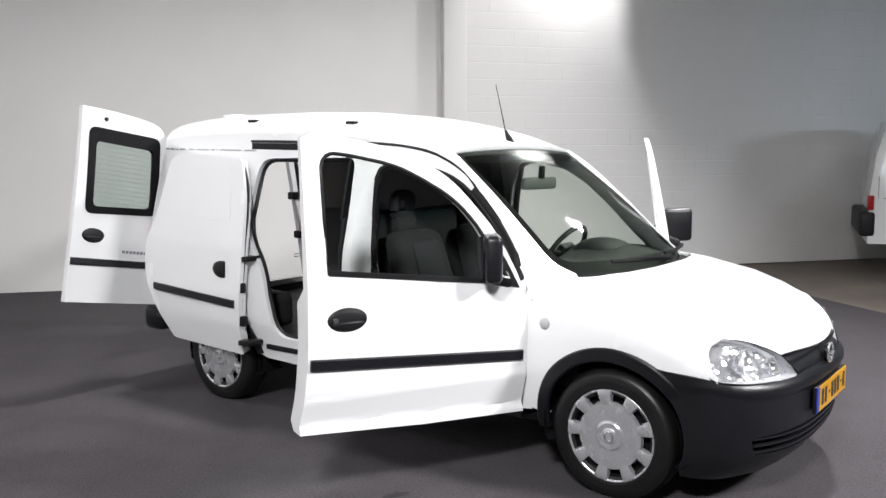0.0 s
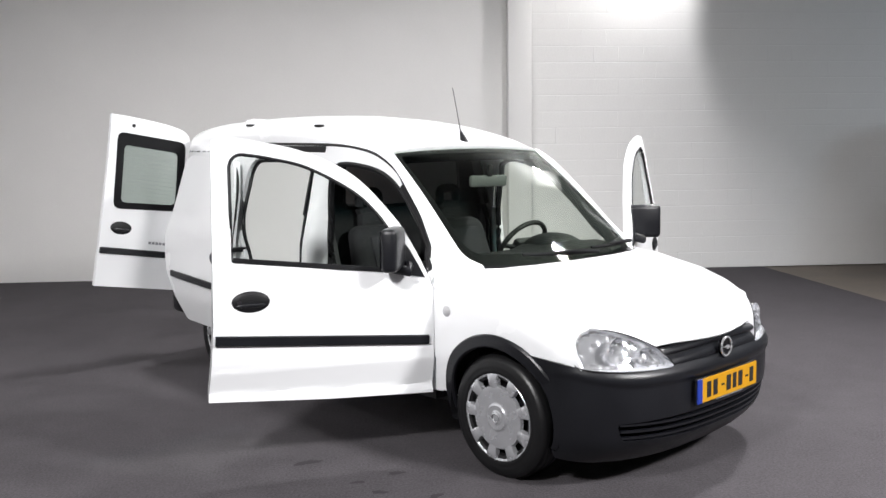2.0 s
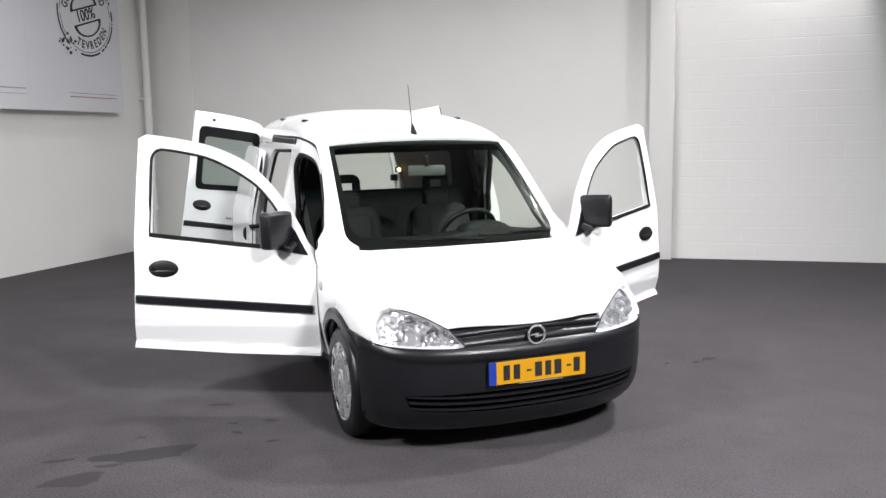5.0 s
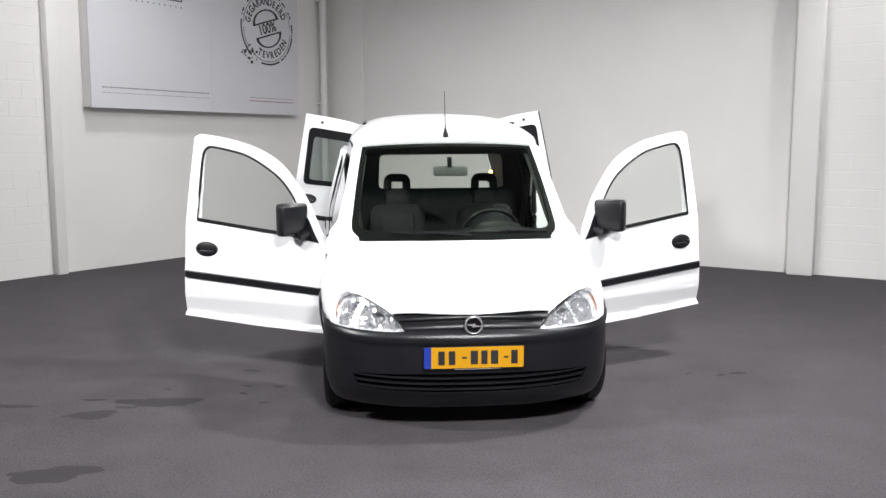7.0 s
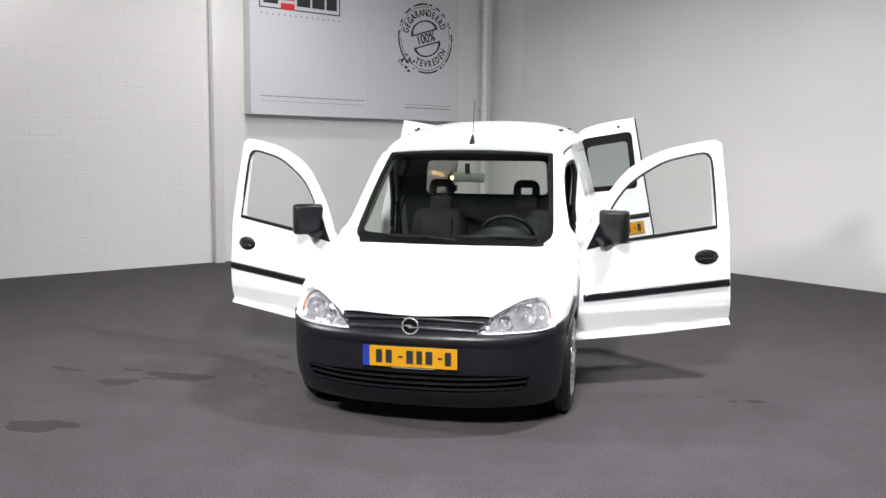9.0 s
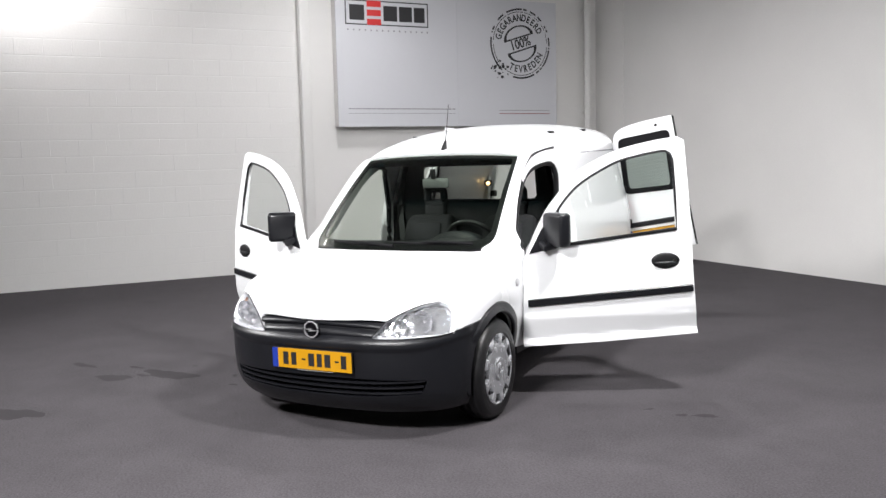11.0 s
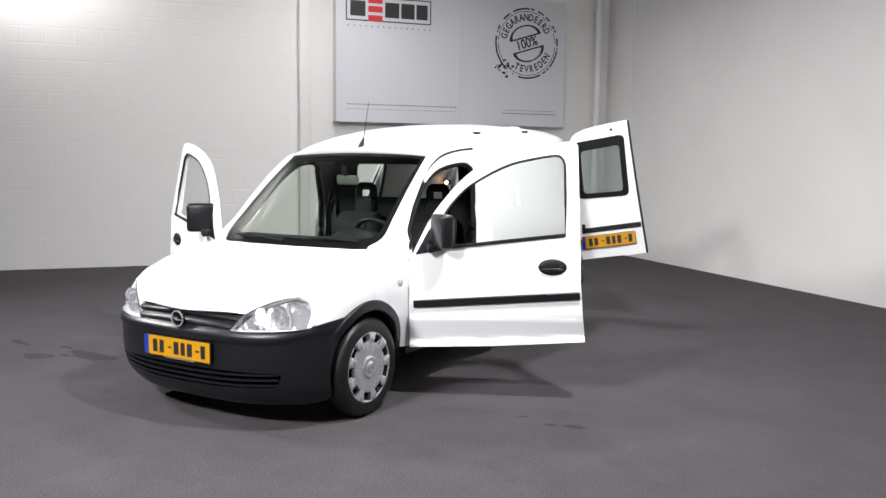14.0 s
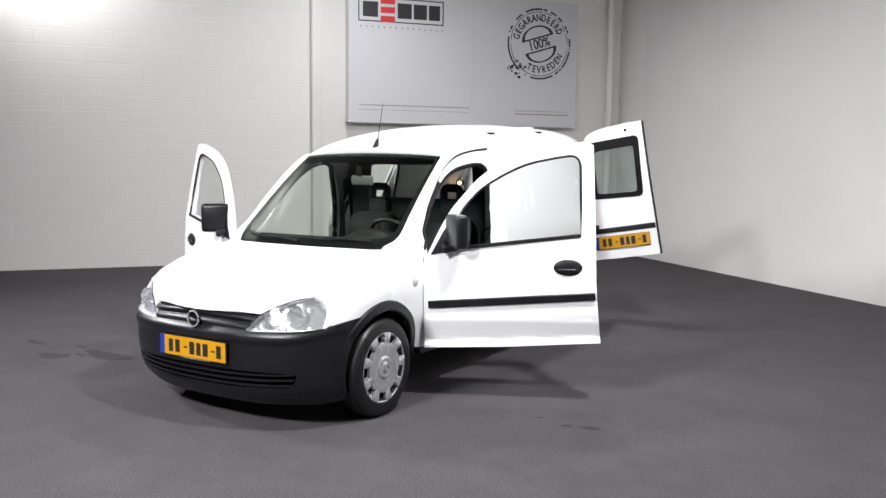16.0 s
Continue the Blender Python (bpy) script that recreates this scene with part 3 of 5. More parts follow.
def build_bonnet():
    # outline in plan: from the windscreen base to the grille, cut by the lamps
    half = [(y, interp(y, LIP_Y, LIP_X)) for y in (0.0, 0.1, 0.2, 0.27, 0.33, 0.38, 0.42)] + [(hood_w(x) - 0.004, x) for x in (0.572, 0.5386, 0.5055, 0.4742, 0.4438, 0.4144, 0.3859, 0.35, 0.30, 0.22, 0.15, 0.0, -0.12, -0.28, -0.43)]
    half += [(0.715, -0.43), (0.675, -0.315), (0.56, -0.195), (0.40, -0.115), (0.2, -0.080)]
    outline = [(y, x) for x, y in [(p[1], p[0]) for p in half]] + [(0.0, -0.075)] + [(-p[0], p[1]) for p in reversed(half[1:])]
    bm = sheet(outline, [], lambda y, x: (x, y, bonnet_z(x, y)), 0.02, (0, 0, 1), 0.03, 0.018)
    bonnet = part("bonnet", bm, PAINT, van, sharp=50)
    bm = bmesh.new()
    tube(bm, [(interp(abs(y), LIP_Y, LIP_X) - 0.006, y, bonnet_z(interp(abs(y), LIP_Y, LIP_X) - 0.004, y) - 0.008) for y in np.linspace(-0.42, 0.42, 29)], 0.009, 8)
    part("bonnet_lip", bm, PAINT, bonnet)
    bm = bmesh.new()
    pts = [Vector((-0.045 - 0.20 * abs(q) ** 2.2, q * 0.675, 0.926)) for q in np.linspace(-1, 1, 17)]
    for p, q in zip(pts, pts[1:]):
        vs = [bm.verts.new(v) for v in (p, q, q + Vector((-0.15, 0, 0.014)), p + Vector((-0.15, 0, 0.014)))]
        bm.faces.new(vs)
    bmesh.ops.remove_doubles(bm, verts=bm.verts, dist=1e-4)
    bm.normal_update()
    thicken(bm, 0.01)
    part("scuttle_panel", bm, DARKHOLE, van, "black plastic scuttle below the windscreen")


build_bonnet()
ARCH = 0.355


def wing(s):
    """The side surface, rolled inwards to meet the bonnet."""
    def where(x, z):
        e = interp(x, HOOD_X, HOOD_E)
        k = max(0.0, (z - (e - 0.14)) / 0.14)
        y = side_y(x, z)
        return (x, s * (y + (hood_w(x) - y) * k ** 2.4), z)
    return where


def build_wing(s):
    top = [(x, interp(x, HOOD_X, HOOD_E) + 0.003) for x in np.linspace(-0.43, 0.43, 13)]
    outline = [(-0.43, 0.33), (-0.34, 0.31)] + arc(0.0, 0.285, ARCH, 176, 52, 16) + [(0.30, 0.575), (0.455, 0.575), (0.445, 0.605), (0.424, 0.645), (0.409, 0.685), (0.4045, 0.706), (0.406, 0.722), (0.414, 0.735), (0.428, 0.744)] + list(reversed(top))
    bm = sheet(outline, [], wing(s), 0.03, (0, s, 0), 0.06, 0.025)
    panel = part("front_wing", bm, PAINT, van)
    bm = bmesh.new()
    n = 26
    pts = [(p[0], s * (side_y(p[0], p[1]) - 0.004), p[1]) for p in arc(0.0, 0.285, ARCH + 0.012, 186, 36, n)]
    ribbon(bm, pts, lambda p: (0, s, 0), 0.062, 0.022)
    part("wheel_arch_trim", bm, PLASTIC, panel, "grey-black plastic wheel arch trim")
    bm = bmesh.new()
    lathe(bm, [(0.0, 0.012), (0.014, 0.011), (0.023, 0.006), (0.027, 0.0)], 18, Matrix.Translation((-0.325, s * side_y(-0.325, 0.75), 0.752)) @ Matrix.Diagonal((1, s, 1, 1)))
    part("side_repeater", bm, REPEATER, panel, "small pale grey indicator lens")
    bm = bmesh.new()
    lathe(bm, [(0.02, 0.32), (0.33, 0.32), (0.345, 0.60), (0.352, 0.775)], 32, Matrix.Translation((0, 0, 0.285)) @ Matrix.Diagonal((1, s, 1, 1)))
    for v in [v for v in bm.verts if v.co.z < 0.20]:
        v.co.z = 0.20
    part("wheel_housing", bm, DARKHOLE, van)


for s in (1, -1):
    build_wing(s)

# front bumper: length along the nose against height
NOSE = [(0.30 + 0.412 * max(0.0, 1 - (abs(y) / 0.80) ** 2.7) ** 0.5, y) for y in [0.80 * math.sin(a) for a in np.linspace(-math.pi / 2, math.pi / 2, 121)]]
NOSE = [(0.12, -0.828), (0.2, -0.818)] + NOSE + [(0.2, 0.818), (0.12, 0.828)]
NS = [0.0]
for a, b in zip(NOSE, NOSE[1:]):
    NS.append(NS[-1] + math.dist(a, b))
NL = NS[-1] / 2
NX, NY = [p[0] for p in NOSE], [p[1] for p in NOSE]


def nose(s, z, off=0.0):
    x, y = interp(s + NL, NS, NX), interp(s + NL, NS, NY)
    front = max(0.0, min(1.0, (x - 0.2) / 0.4))
    k = 0.02 * max(0, (0.44 - z) / 0.24) ** 2 * 2.0 + 0.055 * max(0, (0.27 - z) / 0.13) ** 2 - off
    crease = 0.512 + 0.045 * max(0.0, min(1.0, (abs(s) - 0.50) / 0.35)) ** 2
    k += 0.011 * max(0.0, min(1.0, (crease - z) / 0.016)) * min(1.0, 2.2 * front)
    shoulder = 0.05 * max(0, (min(z, 0.59) - 0.53) / 0.055) ** 2 * max(0.0, min(1.0, (x - 0.36) / 0.26))
    return (x - k * (0.25 + 0.75 * front) - shoulder, y * (1 - 0.6 * k * (1 - front * 0.5)), z)


def bump_s(x):
    """Length along the nose, from the middle, of the side point at x."""
    return NL - interp(x, [p[0] for p in NOSE[:40]], NS[:40])


def build_front_bumper():
    top = [(0, 0.575), (0.30, 0.572), (0.42, 0.566), (0.60, 0.570), (0.75, 0.575), (bump_s(0.47), 0.590), (bump_s(0.375), 0.603), (bump_s(0.24), 0.616), (bump_s(0.18), 0.624)]
    low = [(bump_s(p[0]), p[1]) for p in arc(0.0, 0.285, 0.342, 58, -14, 14)] + [(bump_s(0.36), 0.158), (0.72, 0.140), (0.4, 0.131), (0, 0.128)]
    half = smooth_curve(top, 4) + low
    outline = half + [(-a, b) for a, b in reversed(half) if a > 1e-6]
    intake = rounded([(-0.665, 0.338), (-0.63, 0.258), (-0.2, 0.234), (0.2, 0.234), (0.63, 0.258), (0.665, 0.338), (0.3, 0.345), (-0.3, 0.345)], 0.022)
    bm = sheet(outline, [intake], nose, 0.03, (1, 0, 0), 0.05, 0.010)
    bumper = part("front_bumper", bm, PLASTIC, van, "grey-black plastic front bumper")
    bm = sheet([(-0.69, 0.220), (0.69, 0.220), (0.69, 0.360), (-0.69, 0.360)], [], lambda s, z: nose(s, z, -0.06), 0.01, (1, 0, 0), 0.06, 0.05)
    part("intake_backing", bm, DARKHOLE, bumper, "dark air intake")
    for k in range(3):
        z = 0.256 + 0.031 * k
        w = 0.630 + 0.010 * k
        bm = bmesh.new()
        ribbon(bm, [Vector(nose(s, z + 0.012 * (s / 0.6) ** 2, -0.03)) for s in np.linspace(-w, w, 25)], lambda p: (1, p.y * 0.3, 0), 0.012, 0.028)
        part("intake_slat", bm, PLASTIC, bumper)
    # grille
    bm = sheet([(-0.48, 0.55), (0.48, 0.55), (0.42, 0.640), (-0.42, 0.640)], [], lambda s, z: nose(s, z, -0.085), 0.01, (1, 0, 0), 0.06, 0.05)
    part("grille_backing", bm, DARKHOLE, van, "dark grille opening")
    def face(q, z, off):
        return Vector((nose(q, 0.53)[0] - 0.038 - off - 0.25 * (z - 0.60), nose(q, 0.5)[1], z - 0.016 * (abs(q) / 0.43) ** 2))
    bm = bmesh.new()
    rows = []
    for z, off in ((0.562, 0.030), (0.567, 0.010), (0.575, 0.000), (0.586, -0.005), (0.598, -0.003), (0.609, 0.005), (0.615, 0.016), (0.621, 0.018), (0.626, 0.008), (0.634, 0.002), (0.644, 0.004), (0.651, 0.014), (0.656, 0.028)):
        rows.append([bm.verts.new(face(q, z, off)) for q in np.linspace(-0.345 - 0.75 * (z - 0.562), 0.345 + 0.75 * (z - 0.562), 29)])
    for a, b in zip(rows, rows[1:]):
        for i in range(28):
            bm.faces.new((a[i], a[i + 1], b[i + 1], b[i]))
    part("grille_panel", bm, PLASTIC, van, "grey-black grille panel with a long groove", sharp=80)
    bm = bmesh.new()
    bx = 0.704
    lathe(bm, [(0.001, 0.004), (0.040, 0.003), (0.044, -0.014)], 28, Matrix.Translation((bx, 0, 0.604)) @ Matrix.Rotation(radians(-90), 4, "Z"))
    badge = part("badge", bm, GLOSSBLACK, van, "round badge with a chrome ring")
    bm = bmesh.new()
    tube(bm, [(bx + 0.004, math.cos(a) * 0.0435, 0.604 + math.sin(a) * 0.0435) for a in np.linspace(0, 2 * math.pi, 32, endpoint=False)], 0.0055, 8, closed=True)
    part("badge_ring", bm, BOWL, badge, "chrome ring")
    bm = bmesh.new()
    for pts in (((-0.046, 0.003), (-0.005, 0.009), (0.010, 0.009), (0.004, -0.001), (-0.008, -0.001)), ((0.046, -0.003), (0.005, -0.009), (-0.010, -0.009), (-0.004, 0.001), (0.008, 0.001))):
        bm.faces.new([bm.verts.new((bx + 0.008, y, 0.604 + z)) for y, z in pts])
    bm.normal_update()
    thicken(bm, 0.006)
    part("badge_bar", bm, BOWL, badge, "chrome bar")


build_front_bumper()


def number_plate(m, parent):
    """x along, y up, z out."""
    bm = bmesh.new()
    box(bm, (-0.2605, -0.062, -0.014), (0.2605, 0.058, 0.0), m, 0.003)
    holder = part("number_plate", bm, RUBBER, parent, "yellow number plate in a black holder")
    bm = bmesh.new()
    box(bm, (-0.222, -0.055, 0), (0.26, 0.055, 0.005), m)
    part("plate_face", bm, YELLOW, holder, "yellow plate face")
    bm = bmesh.new()
    box(bm, (-0.26, -0.055, 0), (-0.222, 0.055, 0.005), m)
    part("country_band", bm, BLUE, holder, "blue plate band")
    for x0, x1 in ((-0.186, -0.152), (-0.132, -0.098), (-0.018, 0.020), (0.038, 0.070), (0.088, 0.126), (0.194, 0.228)):
        bm = bmesh.new()
        box(bm, (x0, -0.036, 0.005), (x1, 0.036, 0.0065), m)
        part("plate_bar", bm, INK, holder, "black bar")
    for x in (-0.062, 0.155):
        bm = bmesh.new()
        box(bm, (x, -0.005, 0.005), (x + 0.025, 0.005, 0.0065), m)
        part("plate_dash", bm, INK, holder, "black dash")
    bm = bmesh.new()
    box(bm, (-0.10, -0.0635, 0.0), (0.14, -0.0595, 0.002), m)
    part("holder_print", bm, INKGREY, holder)


number_plate(Matrix(((0, 0, 1, 0.717), (1, 0, 0, 0), (0, 1, 0, 0.437), (0, 0, 0, 1))), van)


def build_headlamp(s):
    # outline by width (y) and height (z)
    out = smooth_curve([(0.356, 0.567), (0.396, 0.622), (0.445, 0.666), (0.552, 0.722), (0.646, 0.745), (0.703, 0.733), (0.736, 0.687), (0.752, 0.622), (0.752, 0.590), (0.70, 0.577), (0.60, 0.569), (0.44, 0.563)], 5, closed=True)

    def lens(y, z):
        x = front_x(y) - 0.030 + 0.045 * (y - 0.375) - (0.35 + 1.5 * (y - 0.40)) * max(0, z - 0.575)
        return (x, s * y, z)
    bm = sheet(out, [], lambda y, z: Vector(lens(y, z)) + Vector((0.004, 0, 0)), 0.004, (1, 0, 0.5), 0.03, 0.03)
    lamp = part("headlamp", bm, LENS, van, "clear headlamp lens")
    lamp.visible_shadow = False
    def facet(y, z):
        """Small facets tilted at random, like the cut pattern of a reflector."""
        return 0.0062 * ((math.sin(round(y / 0.0125) * 12.9 + round(z / 0.0125) * 78.2) * 4375.5) % 1)
    bm = sheet(out, [], lambda y, z: Vector(lens(y, z)) + Vector((-0.046 + facet(y, z), 0, 0)), 0.0, (1, 0, 0.5), 0.0125, 0.0125)
    part("reflector", bm, REFLECTOR, lamp, "faceted chrome reflector", sharp=1)
    bm = bmesh.new()
    tube(bm, [Vector(lens(*p)) + Vector((0.003, 0, 0)) for p in out], 0.003, 6, closed=True)
    part("lamp_seal", bm, RUBBER, lamp, "thin black lamp seal")
    bm = bmesh.new()
    vs = [Vector(lens(*p)) for p in out]
    for i in range(len(vs)):
        a, b = vs[i - 1], vs[i]
        bm.faces.new([bm.verts.new(q) for q in (a + Vector((0.004, 0, 0)), b + Vector((0.004, 0, 0)), b + Vector((-0.046, 0, 0)), a + Vector((-0.046, 0, 0)))])
    bmesh.ops.remove_doubles(bm, verts=bm.verts, dist=1e-5)
    part("lamp_housing", bm, LAMPWALL, lamp, "pale lamp housing")
    for y, z, r in ((0.598, 0.652, 0.058), (0.494, 0.622, 0.040)):
        bm = bmesh.new()
        x = lens(y, z)[0] - 0.03
        lathe(bm, [(r, 0.022), (r * 0.92, 0.0), (r * 0.6, -0.02), (r * 0.25, -0.03), (0.012, -0.03), (0.012, 0.0), (0.001, 0.004)], 24, Matrix.Translation((x, s * y, z)) @ Matrix.Rotation(radians(-90), 4, "Z"))
        part("lamp_bowl", bm, BOWL, lamp, "chrome lamp bowl")
    bm = bmesh.new()
    rows = []
    for z, y in ((0.598, 0.744), (0.615, 0.744), (0.632, 0.742), (0.650, 0.738), (0.668, 0.733), (0.686, 0.726), (0.700, 0.719)):
        outer, inner = Vector(lens(y, z)) + Vector((-0.003, 0, 0)), Vector(lens(y, z)) + Vector((-0.043, -s * 0.050, 0))
        rows.append([bm.verts.new(outer.lerp(inner, k / 5) + Vector((0.0015 * (k % 2), 0, 0))) for k in range(6)])
    for p, q in zip(rows, rows[1:]):
        for k in range(5):
            bm.faces.new((p[k], p[k + 1], q[k + 1], q[k]))
    part("indicator", bm, AMBER, lamp, "ribbed amber indicator reflector", sharp=10)


for s in (1, -1):
    build_headlamp(s)


def build_wheel(x, s, y):
    w = new("wheel")
    w.parent, w.matrix_local = van, pose(x, s * y, WR - 0.008) @ Matrix.Diagonal((1, s, 1, 1))
    bm = bmesh.new()
    lathe(bm, [(0.178, -0.17), (0.20, -0.175), (0.255, -0.178), (0.283, -0.165), (WR - 0.003, -0.145), (WR, -0.10), (WR, -0.05), (WR - 0.003, -0.025), (0.287, -0.012), (0.279, -0.003), (0.274, 0.0005), (0.270, 0.0035), (0.262, 0.0045), (0.250, 0.0075), (0.236, 0.0080), (0.226, 0.0060), (0.222, 0.0072), (0.214, 0.0055), (0.200, 0.0), (0.185, -0.008), (0.178, -0.03)], 56)
    tyre = part("tyre", bm, TYRE, w, "black rubber tyre")
    for k in range(3):
        bm = bmesh.new()
        a = -0.115 + 0.04 * k
        lathe(bm, [(WR + 0.0015, a - 0.013), (WR + 0.003, a - 0.01), (WR + 0.003, a + 0.01), (WR + 0.0015, a + 0.013)], 56)
        part("tread_rib", bm, TYRE, tyre)
    bm = bmesh.new()
    lathe(bm, [(0.001, -0.05), (0.12, -0.05), (0.182, -0.045), (0.184, -0.1)], 40)
    part("rim", bm, DARKHOLE, w, "dark steel rim behind the cover")
    # cover: a dished centre, nine broad spokes and a thin outer ring
    bm = bmesh.new()
    lathe(bm, [(0.001, 0.013), (0.030, 0.013), (0.036, 0.009), (0.058, 0.010), (0.064, 0.004), (0.072, 0.002), (0.115, 0.009), (0.148, 0.005), (0.153, -0.012)], 60)
    cover = part("wheel_cover", bm, COVER, w, "silver plastic wheel cover with nine slots")
    bm = bmesh.new()
    lathe(bm, [(0.190, -0.022), (0.194, -0.006), (0.200, 0.002), (0.206, 0.004), (0.211, 0.0), (0.212, -0.010)], 60)
    part("cover_rim", bm, COVER, cover)
    for k in range(9):
        a = 2 * math.pi * k / 9 + 1.72
        bm = bmesh.new()
        vs = []
        for r, h, yy in ((0.140, 0.024, 0.006), (0.152, 0.027, 0.007), (0.175, 0.031, 0.009), (0.192, 0.035, 0.008), (0.206, 0.039, 0.004)):
            c, t = Vector((math.cos(a), 0, math.sin(a))), Vector((-math.sin(a), 0, math.cos(a)))
            vs.append([bm.verts.new(c * r + t * h * q + Vector((0, yy + d, 0))) for q, d in ((-1, -0.024), (-0.88, -0.002), (-0.6, 0.001), (0.6, 0.001), (0.88, -0.002), (1, -0.024))])
        for p, q in zip(vs, vs[1:]):
            for j in range(5):
                bm.faces.new((p[j], p[j + 1], q[j + 1], q[j]))
        part("cover_spoke", bm, COVER, cover)
    bm = bmesh.new()
    tube(bm, [(math.cos(a) * 0.02, 0.014, math.sin(a) * 0.02) for a in np.linspace(0, 6.283, 18, endpoint=False)], 0.003, 6, closed=True)
    part("cover_badge", bm, CHROME, cover)


for x, s, y in ((0, 1, 0.815), (0, -1, 0.802), (AX, 1, 0.80), (AX, -1, 0.80)):
    build_wheel(x, s, y)

# body sides
REAR_EDGE = smooth_curve([(-1.40, 1.455), (-1.422, 1.40), (-1.452, 1.20), (-1.462, 0.95), (-1.455, 0.60), (-1.41, 0.43)], 4)
APERTURE = smooth_curve([(-0.460, 0.93), (-0.545, 1.05), (-0.65, 1.175), (-0.735, 1.26), (-0.83, 1.345), (-0.95, 1.415), (-1.09, 1.457), (-1.25, 1.480), (-1.345, 1.478)], 5) + REAR_EDGE + [(-0.52, 0.41), (-0.49, 0.47)]


def door_frame(s, off=0.0):
    """The body side, turned inwards to a flange behind the front door."""
    def where(x, z):
        e = interp(z, [p[1] for p in reversed(REAR_EDGE)], [p[0] for p in reversed(REAR_EDGE)])
        k = max(0.0, 1 - (e - x) / 0.06) if x < e else max(0.0, 1 - (x - e) / 0.12)
        return (x, s * (side_y(x, z) + off - interp(z, (0.40, 0.95, 1.15, 1.40), (0.09, 0.11, 0.075, 0.0)) * k * k * (3 - 2 * k)), z)
    return where


def build_side(s, sliding):
    x0 = -3.42
    top = [(x, roof_edge(x) + 0.002) for x in np.linspace(-1.0, x0, 26)]
    outline = [(-0.43, 0.945), (-0.43, 0.32), (-1.0, 0.285), (-1.8, 0.30), (-2.26, 0.315)] + arc(AX, 0.285, ARCH, 8, 172, 16) + [(-3.10, 0.38), (-3.32, 0.44), (x0, 0.62), (x0, 1.0)] + list(reversed(top)) + [(-0.90, 1.445), (-0.80, 1.362), (-0.625, 1.19), (-0.51, 1.05)]
    holes = [APERTURE]
    if sliding:
        holes.append(rounded([(-1.59, 0.46), (-1.565, 1.20), (-1.58, 1.505), (-2.345, 1.50), (-2.375, 1.10), (-2.22, 0.86), (-2.13, 0.46)], [0.08, 0.1, 0.06, 0.10, 0.1, 0.1, 0.1]))
    bm = sheet(outline, holes, door_frame(s), 0.045, (0, s, 0), 0.03, 0.06)
    panel = part("body_side", bm, PAINT, van)
    for h in holes:
        bm = bmesh.new()
        fine = [(a[0] + (b[0] - a[0]) * k / n, a[1] + (b[1] - a[1]) * k / n) for a, b in zip(h, h[1:] + h[:1]) for n in (max(1, int(math.dist(a, b) / 0.03)),) for k in range(n)]
        slim = h is not APERTURE
        mid = Vector((-1.0, 0.95)) if not slim else Vector((-1.9, 1.0))
        tube(bm, [Vector(door_frame(s, -0.030 if slim else -0.016)(*p)) + Vector((0.014 * d.x, 0, 0.014 * d.y)) for p in fine for d in ((mid - Vector(p)).normalized(),)], 0.012 if slim else [0.020 if p[0] < -0.7 else 0.010 + 0.010 * max(0.0, (-0.45 - p[0]) / 0.25) for p in fine], 6, closed=True)
        part("door_seal", bm, RUBBER, panel, "black rubber door seal")
    # a-pillar filler between the screen and the door opening
    bm = bmesh.new()
    rows = []
    for k in range(-4, 25):
        v = k / 24
        p = Vector(screen(s * (1.0 - 0.12 * (1 - math.sqrt(max(0.0, 1 - (max(0.0, 0.115 - max(v, 0.0)) / 0.12) ** 2)))), v))
        zz = 0.945 + (1.500 - 0.945) * v
        xx = interp(zz, (0.85, 0.945, 1.05, 1.19, 1.362, 1.445, 1.500), (-0.40, -0.43, -0.51, -0.625, -0.80, -0.90, -1.0))
        q = Vector((xx, s * side_y(xx, zz), zz))
        mid = (p + q) / 2 + Vector((0.008, s * 0.012, 0.010))
        rows.append([bm.verts.new(c) for c in (p, p * 0.65 + mid * 0.35 + Vector((0.004, s * 0.004, 0.004)), mid, q * 0.6 + mid * 0.4 + Vector((0.004, s * 0.008, 0.006)), q + Vector((0.003, s * 0.005, 0.004)))])
    for a, b in zip(rows, rows[1:]):
        for j in range(4):
            bm.faces.new((a[j], a[j + 1], b[j + 1], b[j]))
    bm.normal_update()
    if sum(f.normal.y * s for f in bm.faces) < 0:
        bmesh.ops.reverse_faces(bm, faces=bm.faces[:])
        bm.normal_update()
    thicken(bm, 0.025)
    part("windscreen_pillar", bm, PAINT, van, sharp=60)
    bm = bmesh.new()
    rows = []
    for k in range(0, 15):
        v = k / 14
        p = Vector(screen(s * 0.955, v)) + Vector((-0.012, 0, -0.016))
        zz = 0.96 + 0.49 * v
        xx = interp(zz, (0.93, 1.05, 1.175, 1.26, 1.345, 1.415, 1.457), (-0.460, -0.545, -0.65, -0.735, -0.83, -0.95, -1.09)) - 0.012
        q = Vector((xx, s * (side_y(xx, zz) - 0.075), zz))
        rows.append([bm.verts.new(c) for c in (p, p * 0.6 + q * 0.4 + Vector((-0.018, -s * 0.020, -0.012)), p * 0.15 + q * 0.85 + Vector((-0.020, -s * 0.018, -0.012)), q)])
    for a, b in zip(rows, rows[1:]):
        for j in range(3):
            bm.faces.new((a[j], a[j + 1], b[j + 1], b[j]))
    bm.normal_update()
    thicken(bm, 0.006)
    part("pillar_lining", bm, GREYTRIM, van, "grey plastic lining of the windscreen pillar", sharp=60)
    # gutter line above the door
    bm = bmesh.new()
